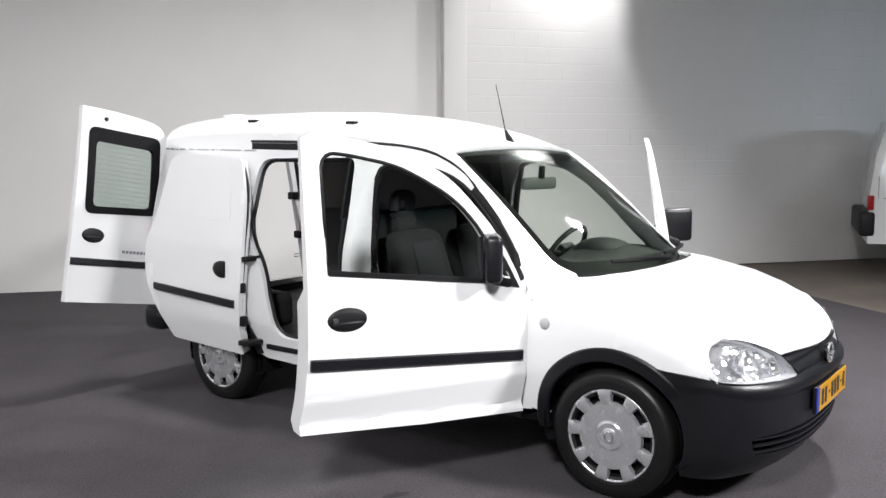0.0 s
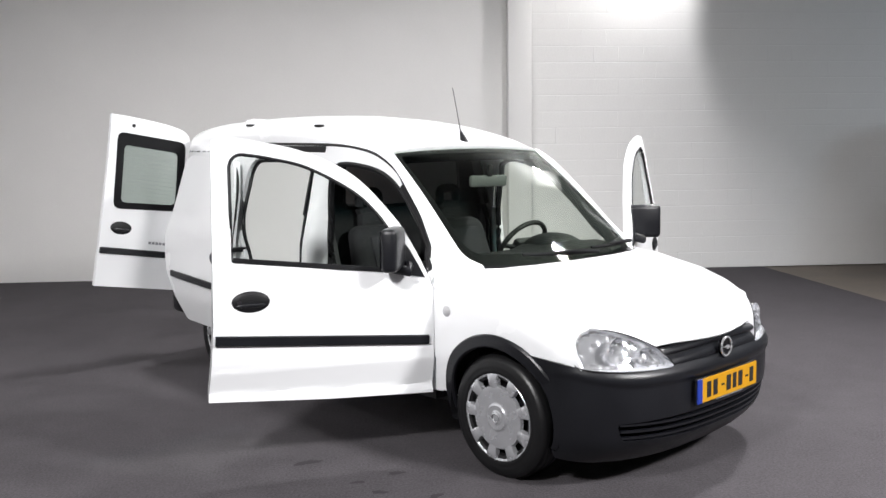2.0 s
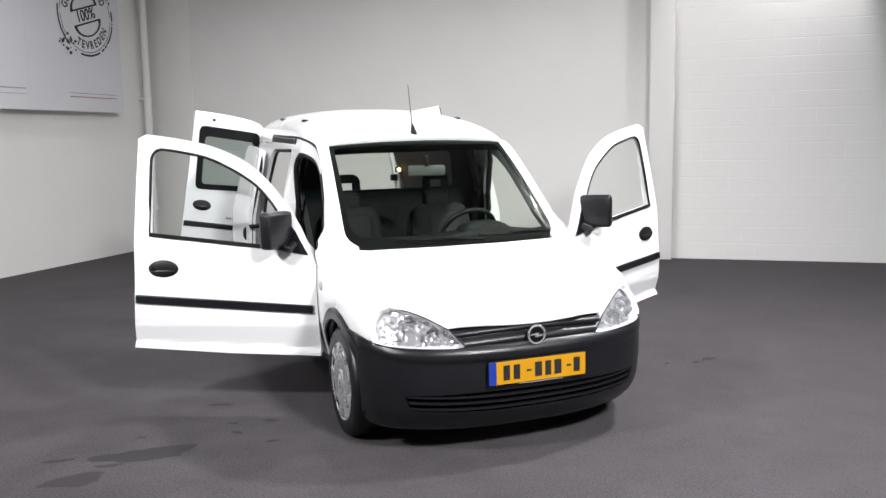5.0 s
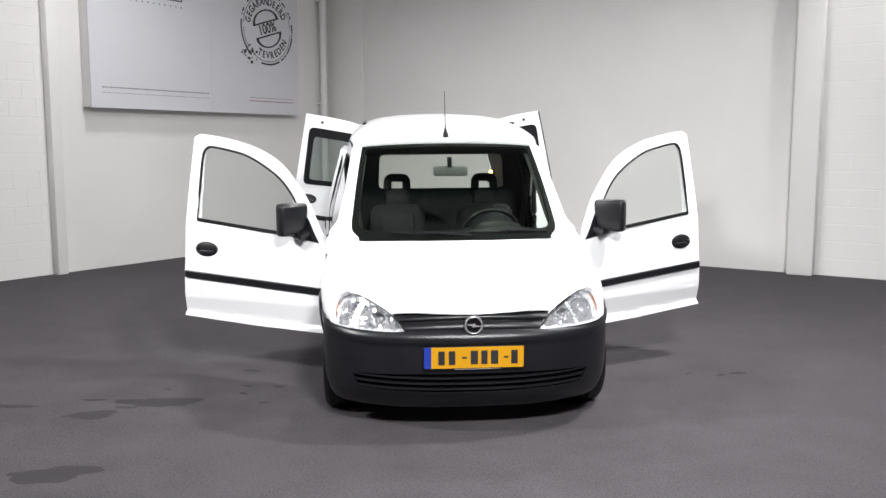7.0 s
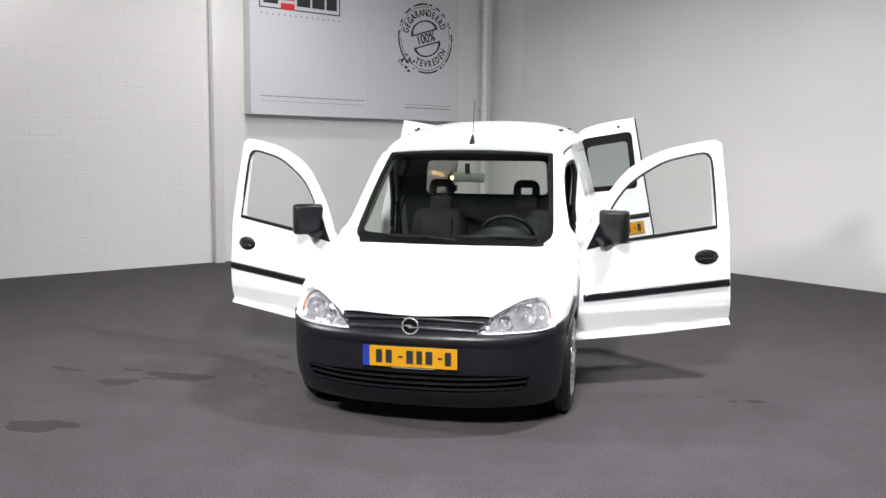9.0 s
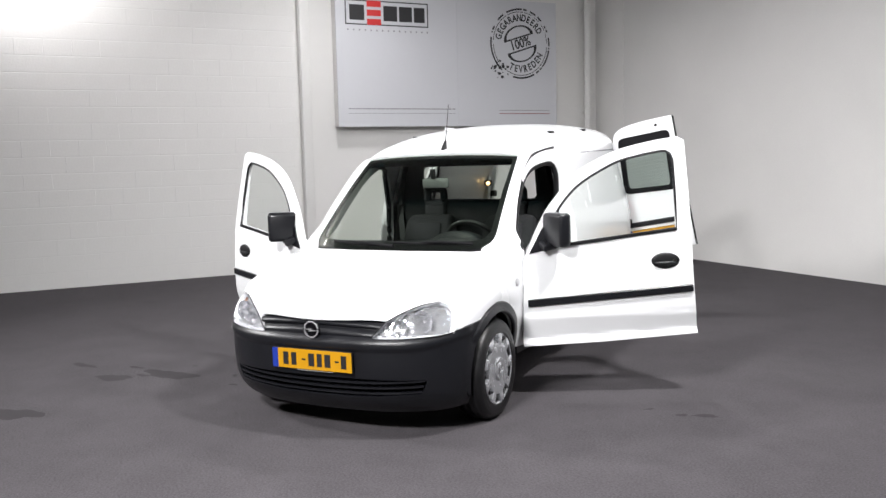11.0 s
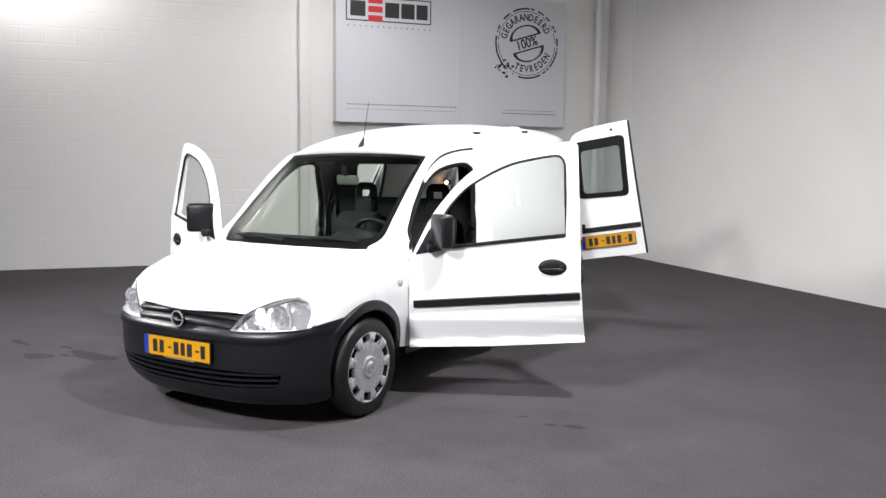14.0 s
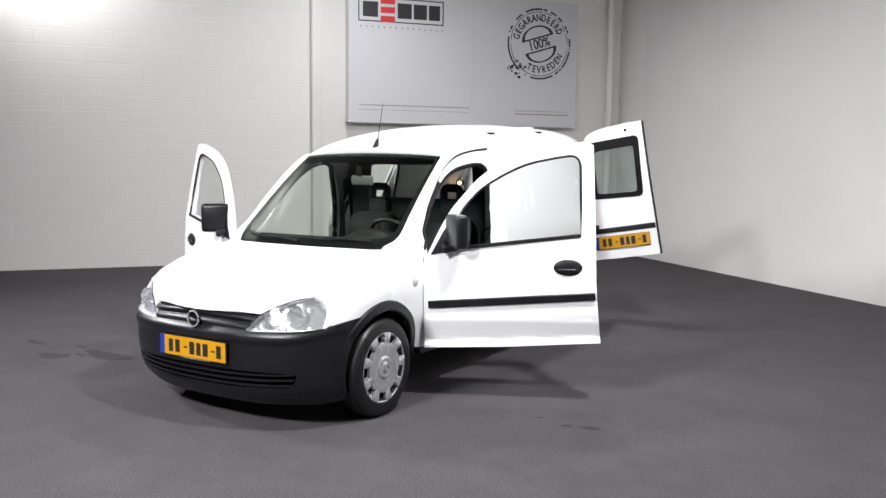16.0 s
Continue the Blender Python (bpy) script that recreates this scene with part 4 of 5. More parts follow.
    g = smooth_curve([(-0.48, 1.0), (-0.64, 1.195), (-0.795, 1.345), (-0.88, 1.425), (-1.05, 1.510), (-1.24, 1.556), (-1.47, 1.575)] + ([(-1.91, 1.587), (-2.46, 1.599)] if sliding else []), 6)
    radii = [0.007 + 0.006 * min(1.0, (-0.48 - p[0]) / 0.99) for p in g]
    tube(bm, [(p[0] - 0.002, s * (side_y(*p) - 0.75 * r), p[1] + 0.002) for p, r in zip(g, radii)], radii, 8)
    part("gutter_strip", bm, RUBBER, panel, "black rubber gutter strip")
    bm = bmesh.new()
    g = smooth_curve([(-0.452, 0.94), (-0.535, 1.05), (-0.64, 1.175), (-0.725, 1.26), (-0.82, 1.345)], 4)
    ribbon(bm, [(p[0], s * (side_y(*p) - 0.003), p[1]) for p in g], lambda p: (0, s, 0), 0.03, 0.008)
    part("pillar_seal", bm, RUBBER, panel, "black pillar seal")
    bm = bmesh.new()
    ribbon(bm, [(p[0], s * (side_y(p[0], p[1]) - 0.002), p[1]) for p in arc(AX, 0.285, ARCH + 0.01, 172, 8, 20)], lambda p: (0, s, 0), 0.05, 0.016)
    part("wheel_arch_trim", bm, PLASTIC, panel)
    bm = bmesh.new()
    lathe(bm, [(0.02, 0.45), (0.34, 0.45), (0.35, 0.60), (0.355, 0.76)], 28, Matrix.Translation((AX, 0, 0.285)) @ Matrix.Diagonal((1, s, 1, 1)))
    for v in [v for v in bm.verts if v.co.z < 0.20]:
        v.co.z = 0.20
    part("wheel_housing", bm, DARKHOLE, van)
    bm = bmesh.new()
    ribbon(bm, [(x, s * side_y(x, 1.555), 1.548 + 0.02 * (-2.5 - x)) for x in np.linspace(-2.40 if sliding else -1.60, -3.38, 14)], lambda p: (0, s, 0.3), 0.010, 0.004)
    part("roof_seam", bm, COVER, panel, "grey seam below the roof")
    if not sliding:
        bm = bmesh.new()
        pts = [(x, s * side_y(x, 0.70), 0.70 + 0.05 * (-1.6 - x) / 1.6) for x in np.linspace(-1.50, -3.36, 20)]
        ribbon(bm, pts, lambda p: (0, s, 0), 0.045, 0.014)
        part("side_moulding", bm, PLASTIC, panel, "black side moulding")
        bm = sheet([(-1.63, 1.10), (-3.38, 1.10), (-3.38, 1.50), (-1.63, 1.50)], [], side(s, -0.06), 0.006, (0, -s, 0), 0.15, 0.1)
        part("side_lining", bm, LINING, van, "dark grey cargo side lining")
        bm = sheet([(-1.63, 0.47), (-3.38, 0.47), (-3.38, 1.10), (-1.63, 1.10)], [], side(s, -0.07), 0.01, (0, -s, 0), 0.15, 0.1)
        part("lower_lining", bm, CARGO, van, "black lower cargo lining")
        bm = bmesh.new()
        tube(bm, [(-3.40, 0.62, 0.735), (-3.40, 0.53, 0.735), (-3.40, 0.53, 0.715), (-3.40, 0.62, 0.713)], 0.004, 6)
        part("lashing_hook", bm, CHROME, van, "bent wire lashing hook")
    else:
        for z0, z1, a, b in ((1.549, 1.570, -1.50, -2.44), (0.395, 0.395, -1.5, -2.24)):
            bm = bmesh.new()
            ribbon(bm, [(x, s * (side_y(x, z) - 0.004), z) for x, z in zip(np.linspace(a, b, 14), np.linspace(z0, z1, 14))], lambda p: (0, s, 0), 0.048 if z0 > 1 else 0.035, 0.008)
            part("sliding_rail", bm, RUBBER, panel, "black sliding door rail")
        for x, z in ((-2.30, 0.42), (-2.30, 0.92)):
            bm = bmesh.new()
            box(bm, (x - 0.05, -0.92, z - 0.015), (x + 0.04, -0.80, z + 0.015), None, 0.006)
            part("roller_arm", bm, RUBBER, panel, "black roller arm")


build_side(1, False)
build_side(-1, True)


def sliding_door():
    s = -1

    def where(x, z):
        return (x, s * (side_y(min(-1.5, max(x, -2.8)), z) + 0.088), z)
    out = rounded([(-2.365, 0.335), (-2.31, 0.70), (-2.285, 1.0), (-2.33, 1.30), (-2.42, 1.50), (-3.02, 1.535), (-3.10, 1.50), (-3.15, 1.15), (-3.24, 0.95), (-3.23, 0.72), (-3.03, 0.365)], [0.02, 0.2, 0.1, 0.15, 0.03, 0.04, 0.05, 0.1, 0.08, 0.1, 0.03])
    bm = sheet(out, [], where, 0.05, (0, s, 0), 0.09, 0.06)
    d = part("sliding_door", bm, PAINT, van, "white sliding door pushed back open")
    bm = sheet(rounded([(-2.42, 1.13), (-2.50, 1.46), (-3.04, 1.49), (-3.09, 1.16)], 0.04), [], lambda x, z: Vector(where(x, z)) + Vector((0, s * 0.003, 0)), 0.003, (0, s, 0), 0.1, 0.08)
    part("pressed_panel", bm, PAINT, d)
    bm = bmesh.new()
    ribbon(bm, [Vector(where(x, 0.655 + 0.06 * (-2.42 - x))) for x in np.linspace(-2.36, -3.13, 16)], lambda p: (0, s, 0), 0.045, 0.014)
    part("side_moulding", bm, PLASTIC, d, "black side moulding")
    bm = bmesh.new()
    c = Vector(where(-2.465, 0.85))
    for v in bmesh.ops.create_uvsphere(bm, u_segments=20, v_segments=10, radius=1)["verts"]:
        v.co = c + Vector((min(v.co.x, 0.35) * 0.085, v.co.y * 0.02, v.co.z * 0.052))
    part("handle", bm, RUBBER, d, "black oval handle")
    bm = bmesh.new()
    edge = smooth_curve([(-2.36, 0.40), (-2.315, 0.70), (-2.292, 1.0), (-2.335, 1.30), (-2.415, 1.47)], 5)
    ribbon(bm, [Vector(where(x, z)) + Vector((-0.012, 0.030, 0)) for x, z in edge], lambda p: (0.9, 0.45, 0), 0.024, 0.012)
    part("leading_seal", bm, RUBBER, d, "black rubber seal along the leading edge")
    for z in (0.55, 0.75, 0.95):
        bm = bmesh.new()
        y = where(-2.34, z)[1]
        box(bm, (-2.34, y + 0.005, z - 0.03), (-2.295, y + 0.04, z + 0.03), None, 0.006)
        part("latch", bm, RUBBER, d, "black door latch")


sliding_door()


def front_door(s):
    """Opened about its front edge: u along the door from the hinge, z up."""
    hinge = Vector((-0.425, s * 0.850, 0))
    swing = radians(64.85 if s > 0 else 65.8)
    along, out = Vector((-math.cos(swing), s * math.sin(swing), 0)), Vector((math.sin(swing), s * math.cos(swing), 0))

    def where(u, z, off=0.0):
        lean = side_y(-1.3, z) - 0.838
        lean *= 0.72 if z > 0.98 else (0.45 if z < 0.53 else 1.0)
        lean -= interp(z, (0.30, 0.342 + 0.05 * u, 0.366 + 0.05 * u, 0.485 + 0.05 * u, 0.50 + 0.05 * u), (0.0, 0.004, 0.026, 0.003, 0.0))
        return hinge + along * u + out * (lean + off) + Vector((0, 0, z))
    top = smooth_curve([(0.0, 0.935), (0.085, 1.11), (0.165, 1.235), (0.34, 1.423), (0.56, 1.535), (0.78, 1.59), (0.955, 1.617)], 6)
    outline = [(-0.028, 0.324), (0.5, 0.345), (1.065, 0.385), (1.047, 0.55), (1.03, 0.75), (1.022, 1.0), (1.008, 1.40), (1.0, 1.595)] + list(reversed(top)) + [(-0.010, 0.91), (-0.028, 0.86)]
    win_top = smooth_curve([(0.160, 1.12), (0.235, 1.233), (0.35, 1.345), (0.56, 1.462), (0.74, 1.51), (0.86, 1.53)], 5)
    window = [(0.165, 0.955), (0.932, 1.045), (0.93, 1.25), (0.926, 1.42), (0.923, 1.475), (0.915, 1.502), (0.898, 1.52), (0.88, 1.528)] + list(reversed(win_top))
    def depth(z):
        return interp(z, (0.32, 0.42, 0.92, 0.98, 1.60), (0.04, 0.11, 0.13, 0.055, 0.032))
    bm = sheet(outline, [window], where, 0.0, out, 0.07, 0.016)
    thicken(bm, lambda v: out * depth(v.co.z))
    d = part("front_door", bm, PAINT, van, "white front door standing wide open")
    bm = bmesh.new()
    tube(bm, [where(u, z, -0.004) for u, z in window], 0.009, 6, closed=True)
    part("window_seal", bm, RUBBER, d, "black rubber window seal")
    bm = bmesh.new()
    ribbon(bm, [where(0.170 + 0.758 * k / 9, 0.959 + 0.089 * k / 9, 0.002) for k in range(10)], lambda p: out, 0.022, 0.008)
    part("belt_seal", bm, RUBBER, d, "black rubber seal along the sill of the window")
    bm = sheet(window, [], lambda u, z: where(u, z, -0.024), 0.004, out, 0.1, 0.08)
    g = part("window_pane", bm, DGLASS, d, "clear door glass")
    g.visible_shadow = False
    inner = [(0.06, 0.40), (1.0, 0.45), (0.985, 0.80), (0.985, 1.0), (0.14, 0.92), (0.06, 0.80)]
    bm = sheet(inner, [], lambda u, z: where(u, z, -0.004 - depth(z)), 0.012, -out, 0.1, 0.08)
    part("door_lining", bm, TRIM, d, "dark grey plastic door lining")
    bm = bmesh.new()
    ribbon(bm, [where(u, 0.604 + 0.074 * u) for u in np.linspace(0.0, 1.025, 16)], lambda p: out, 0.046, 0.014)
    part("side_moulding", bm, PLASTIC, d, "black side moulding")
    # handle: an oval dish with a grip across it
    bm = bmesh.new()
    c = where(0.857, 0.85)
    rot = Matrix((along, Vector((0, 0, 1)), out)).transposed()
    for v in bmesh.ops.create_uvsphere(bm, u_segments=24, v_segments=12, radius=1)["verts"]:
        v.co = c + rot @ Vector((v.co.x * 0.088, v.co.y * 0.051, max(v.co.z, -0.2) * 0.014))
    handle = part("handle", bm, RUBBER, d, "black oval door handle")
    bm = bmesh.new()
    for v in bmesh.ops.create_uvsphere(bm, u_segments=20, v_segments=10, radius=1)["verts"]:
        v.co = c + rot @ Vector((v.co.x * 0.07, -0.014 + v.co.y * 0.012, 0.012 + v.co.z * 0.010))
    part("grip", bm, PLASTIC, handle)
    bm = bmesh.new()
    lathe(bm, [(0.001, 0.003), (0.011, 0.003), (0.012, 0.0)], 12, Matrix.Translation(c + rot @ Vector((0.055, 0.004, 0.012))) @ rot.to_4x4() @ Matrix.Rotation(radians(90), 4, "X"))
    part("lock", bm, CHROME, handle)
    # mirror on its black corner cover
    bm = sheet([(0.012, 0.915), (0.215, 0.955), (0.205, 1.155), (0.165, 1.165), (0.085, 1.055)], [], lambda u, z: where(u, z, 0.006), 0.03, out, 0.05, 0.05)
    part("mirror_base", bm, PLASTIC, d, "black plastic mirror base")
    # the housing turns with the door but faces to the rear of the van
    mirror_at = Vector((-0.467, s * 1.028, 1.066))
    mm = Matrix.Translation(mirror_at) @ Matrix((Vector((0.80, -s * 0.60, 0)), Vector((0.60, s * 0.80, 0)), Vector((0, 0, 1)))).transposed().to_4x4()
    bm = bmesh.new()
    vs = box(bm, (-0.04, -0.104, -0.105), (0.04, 0.104, 0.105), None, 0.024, 3)
    for v in vs:
        v.co.y *= 1 - 0.6 * (v.co.x - 0.0) if v.co.x > 0 else 1
        v.co.z *= 1 - 0.7 * max(0, v.co.x)
        v.co = mm @ v.co
    part("mirror_housing", bm, PLASTIC, d, "large black door mirror housing")
    bm = bmesh.new()
    box(bm, (-0.044, -0.088, -0.09), (-0.0405, 0.088, 0.09), mm, 0.0)
    part("mirror_glass", bm, MIRROR, d, "mirror glass")
    bm = bmesh.new()
    tube(bm, [where(0.10, 0.975, 0.0), where(0.11, 0.955, 0.05), mm @ Vector((0, -0.02, -0.095))], [0.03, 0.026, 0.028], 10)
    part("mirror_arm", bm, PLASTIC, d, "black mirror arm")


front_door(1)
front_door(-1)


def rear_door(s, x):
    """Swung right round: a away from the hinge, b up, both leaning with the hinge line."""
    lean = radians(9.6)
    ya, za = Vector((0, s * math.cos(lean), math.sin(lean))), Vector((0, -s * math.sin(lean), math.cos(lean)))
    org = Vector((x, s * (0.735 if s < 0 else 0.742), 0.548 if s < 0 else 0.574))

    def where(a, b, off=0.0):
        return org + ya * a + za * b + Vector((off - 0.03 * max(0, (b - 0.6) / 0.6) ** 2, 0, 0))
    w, e, wt, foot = (0.640, 0.027, 0.632, -0.034) if s < 0 else (0.612, 0.018, 0.584, 0.0)
    top = smooth_curve([(wt, 1.205), (wt * 0.6, 1.205), (0.14, 1.185), (0.035, 1.13), (0.0, 0.97)], 5)
    outline = [(0.0, foot), (w, foot)] + top
    win = rounded([(0.06, 0.575), (w + e - 0.11, 0.545), (w + e - 0.095, 1.07), (0.075, 1.07)], 0.05)
    bm = sheet(outline, [win], where, 0.04, (1, 0, 0), 0.1, 0.08)
    d = part("rear_door", bm, PAINT, van, "white rear door swung fully open")
    frame_in = rounded([(0.092, 0.605), (w + e - 0.15, 0.58), (w + e - 0.14, 1.0), (0.105, 1.0)], 0.04)
    bm = sheet(rounded([(0.045, 0.56), (w + e - 0.10, 0.53), (w + e - 0.085, 1.085), (0.06, 1.085)], 0.055), [frame_in], lambda a, b: where(a, b, 0.004), 0.03, (1, 0, 0), 0.1, 0.08)
    part("window_surround", bm, DARKHOLE, d, "black window surround")
    bm = sheet(win, [], lambda a, b: where(a, b, -0.014), 0.004, (1, 0, 0), 0.1, 0.08)
    g = part("window_pane", bm, BGLASS, d, "greenish rear window glass")
    g.visible_shadow = False
    for k in range(13):
        bm = bmesh.new()
        b = 0.615 + 0.030 * k
        box(bm, (-0.001, -0.5, -0.0011), (0.001, 0.5, 0.0011))
        for v in bm.verts:
            v.co = where(0.10 + (v.co.y + 0.5) * (w + e - 0.25), b + v.co.z, -0.012 + v.co.x)
        part("heating_line", bm, INKGREY, d)
    bm = bmesh.new()
    ribbon(bm, [where(a, 0.262 - (0.036 if s < 0 else 0)) for a in np.linspace(0.02, w - 0.01, 8)], lambda p: (1, 0, 0), 0.045, 0.014)
    part("rear_moulding", bm, PLASTIC, d, "black door moulding")
    if s > 0:
        bm = bmesh.new()
        tube(bm, [where(w + (wt - w) * b / 1.205 + 0.004, b, -0.015) for b in np.linspace(0.0, 1.2, 10)], 0.012, 6)
        part("edge_seal", bm, RUBBER, d, "black rubber edge seal")
    bm = bmesh.new()
    lathe(bm, [(0.001, 0.008), (0.012, 0.008), (0.014, 0.0)], 12, Matrix.Translation(where(w + e - 0.20, 1.145)) @ Matrix.Rotation(radians(-90), 4, "Z"))
    part("washer_jet", bm, RUBBER, d)
    for b in (0.30, 0.62):
        bm = bmesh.new()
        box(bm, (-0.05, -0.05, -0.03), (0.02, 0.05, 0.03), Matrix.Translation(where(0.02, b)), 0.01)
        part("hinge", bm, RUBBER, d, "black door hinge")
    if s < 0:
        bm = bmesh.new()
        c = where(w + e - 0.175, 0.395)
        for v in bmesh.ops.create_uvsphere(bm, u_segments=24, v_segments=12, radius=1)["verts"]:
            v.co = c + ya * v.co.x * 0.078 + za * v.co.y * 0.047 + Vector((v.co.z * 0.014, 0, 0))
        handle = part("handle", bm, RUBBER, d, "black oval door handle")
        bm = bmesh.new()
        for v in bmesh.ops.create_uvsphere(bm, u_segments=20, v_segments=10, radius=1)["verts"]:
            v.co = c + ya * v.co.x * 0.062 + za * (v.co.y * 0.011 - 0.013) + Vector((0.012 + v.co.z * 0.009, 0, 0))
        part("grip", bm, PLASTIC, handle)
        bm = bmesh.new()
        for k in range(9):
            box(bm, (-0.001, -0.5, -0.5), (0.002, 0.5, 0.5), Matrix.Translation(where(0.05 + 0.027 * k, 0.305)) @ Matrix((Vector((1, 0, 0)), ya, za)).transposed().to_4x4() @ Matrix.Diagonal((1, 0.019, 0.019, 1)))
        part("model_name", bm, INKGREY, d, "grey lettering bars")
    else:
        m = Matrix.Translation(where(w - 0.332, 0.152, 0.014)) @ Matrix((ya, za, Vector((1, 0, 0)))).transposed().to_4x4()
        number_plate(m, d)


rear_door(-1, -3.44)
rear_door(1, -3.50)


def build_rear_and_inside():
    bm = bmesh.new()
    box(bm, (-3.54, -0.76, 0.34), (-3.34, 0.76, 0.52), None, 0.05, 3)
    part("rear_bumper", bm, PLASTIC, van, "grey-black rear bumper")
    bm = bmesh.new()
    out = [(s_ * side_y(-3.4, z), z) for s_, z in [(1, z) for z in np.linspace(0.52, 1.62, 10)]] + [(y, roof_z(-3.4, y)) for y in (0.6, 0.4, 0.2, 0, -0.2, -0.4, -0.6)] + [(-side_y(-3.4, z), z) for z in np.linspace(1.62, 0.52, 10)]
    hole = rounded([(0.68, 0.56), (0.62, 1.55), (0.52, 1.66), (-0.52, 1.66), (-0.62, 1.55), (-0.68, 0.56)], 0.06)
    bm = sheet(out, [hole], lambda y, z: (-3.41, y, z), 0.06, (-1, 0, 0), 0.2, 0.2)
    part("rear_frame", bm, PAINT, van)
    for s in (1, -1):
        bm = bmesh.new()
        box(bm, (-3.435, min(s * 0.695, s * 0.745), 0.66), (-3.40, max(s * 0.695, s * 0.745), 1.05), None, 0.015)
        part("tail_lamp", bm, REDLENS, van, "red tail lamp")
    bm = bmesh.new()
    box(bm, (-3.38, -0.76, 0.44), (-0.35, 0.76, 0.47))
    box(bm, (-3.2, -0.62, 0.22), (0.50, 0.62, 0.26))
    box(bm, (-1.4, -0.74, 0.26), (-0.5, 0.74, 0.44))
    part("floor_pan", bm, CARGO, van, "dark floor pan")
    for y in (0.60, -0.60):
        bm = bmesh.new()
        box(bm, (AX - 0.36, y - 0.12, 0.46), (AX + 0.36, y + 0.12, 0.68), None, 0.06, 3)
        part("inner_wheel_arch", bm, CARGO, van)
    BX = -1.60
    out = [(side_y(BX, z) - 0.012, z) for z in np.linspace(1.165, 1.60, 5)] + [(y, roof_z(BX, y) - 0.03) for y in (0.55, 0.3, 0, -0.3, -0.55)] + [(0.012 - side_y(BX, z), z) for z in np.linspace(1.60, 1.165, 5)]
    hole = rounded([(-0.485, 1.192), (0.50, 1.192), (0.485, 1.467), (-0.47, 1.467)], 0.05)
    bm = sheet(out, [hole], lambda y, z: (BX - 0.02, y, z), 0.015, (1, 0, 0), 0.1, 0.1)
    low = [(side_y(BX, z) - 0.012, z) for z in np.linspace(0.45, 1.178, 5)] + [(0.012 - side_y(BX, z), z) for z in np.linspace(1.178, 0.45, 5)]
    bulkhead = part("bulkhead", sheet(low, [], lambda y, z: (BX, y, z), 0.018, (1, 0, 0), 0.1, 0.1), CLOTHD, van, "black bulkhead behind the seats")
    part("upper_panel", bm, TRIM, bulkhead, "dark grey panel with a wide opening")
    bm = bmesh.new()
    tube(bm, [Vector((BX - 0.016, y, z)) for y, z in hole + hole[:1]], 0.010, 6)
    part("edge_trim", bm, RUBBER, bulkhead)
    for s in (1, -1):
        for name, z0, z1, m in (("pillar_trim", 0.48, 1.16, CLOTHD), ("upper_pillar_trim", 1.165, 1.52, TRIM)):
            part(name, sheet([(-1.50, z0), (-1.50, z1), (-1.585, z1), (-1.585, z0)], [], side(s, -0.16 if z0 < 1 else -0.125), 0.008, (0, -s, 0), 0.1, 0.08), m, van, "dark pillar trim")
    for s in (1, -1):
        lamp = new("cargo_lamp")
        lamp.parent = van
        lamp["label"] = "small warm lamp at the rear opening"
        bm = bmesh.new()
        box(bm, (-3.36, min(s * 0.60, s * 0.66), 1.245), (-3.295, max(s * 0.60, s * 0.66), 1.295), None, 0.008)
        part("lamp_body", bm, RUBBER, lamp)
        bm = bmesh.new()
        bmesh.ops.create_uvsphere(bm, u_segments=14, v_segments=8, radius=0.02, matrix=Matrix.Translation((-3.285, s * 0.615, 1.27)))
        part("bulb", bm, WARM, lamp, "glowing warm bulb")
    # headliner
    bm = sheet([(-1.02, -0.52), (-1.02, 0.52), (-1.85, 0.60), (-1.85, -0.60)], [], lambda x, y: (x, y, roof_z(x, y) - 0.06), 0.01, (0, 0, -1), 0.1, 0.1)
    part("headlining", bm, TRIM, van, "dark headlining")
    # dashboard
    prof = [(-0.20, 0.90), (-0.42, 0.955), (-0.62, 0.965), (-0.74, 0.93), (-0.80, 0.84), (-0.76, 0.70), (-0.66, 0.55), (-0.45, 0.45), (-0.20, 0.45)]
    bm = bmesh.new()
    rows = []
    for y in np.linspace(-0.72, 0.72, 25):
        k = 0.03 * math.exp(-((y - 0.30) / 0.2) ** 2)
        rows.append([bm.verts.new((x - k, y, z + (k * 1.6 if z > 0.8 else 0))) for x, z in prof])
    for a, b in zip(rows, rows[1:]):
        for j in range(len(prof)):
            bm.faces.new((a[j], a[(j + 1) % len(prof)], b[(j + 1) % len(prof)], b[j]))
    bm.faces.new(rows[0])
    bm.faces.new(rows[-1])
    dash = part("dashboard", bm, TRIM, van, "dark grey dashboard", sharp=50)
    bm = bmesh.new()
    box(bm, (-0.82, -0.10, 0.55), (-0.70, 0.10, 0.90), None, 0.02)
    part("centre_console", bm, TRIM, dash)
    bm = bmesh.new()
    for v in bmesh.ops.create_uvsphere(bm, u_segments=24, v_segments=12, radius=1)["verts"]:
        v.co = Vector((-0.60 + v.co.x * 0.17, 0.295 + v.co.y * 0.19, 0.955 + v.co.z * 0.085))
    part("instrument_cowl", bm, TRIM, dash, "rounded instrument cowl")
    # steering wheel
    c, tilt = Vector((-0.85, 0.295, 0.935)), radians(32)
    ax = Matrix.Translation(c) @ Matrix.Rotation(tilt, 4, "Y")
    bm = bmesh.new()
    tube(bm, [ax @ Vector((0, math.cos(a) * 0.185, math.sin(a) * 0.185)) for a in np.linspace(0, 2 * math.pi, 40, endpoint=False)], 0.0155, 8, closed=True)
    sw = part("steering_wheel", bm, RUBBER, van, "black steering wheel")
    bm = bmesh.new()
    box(bm, (-0.03, -0.075, -0.065), (0.03, 0.075, 0.06), ax, 0.02)
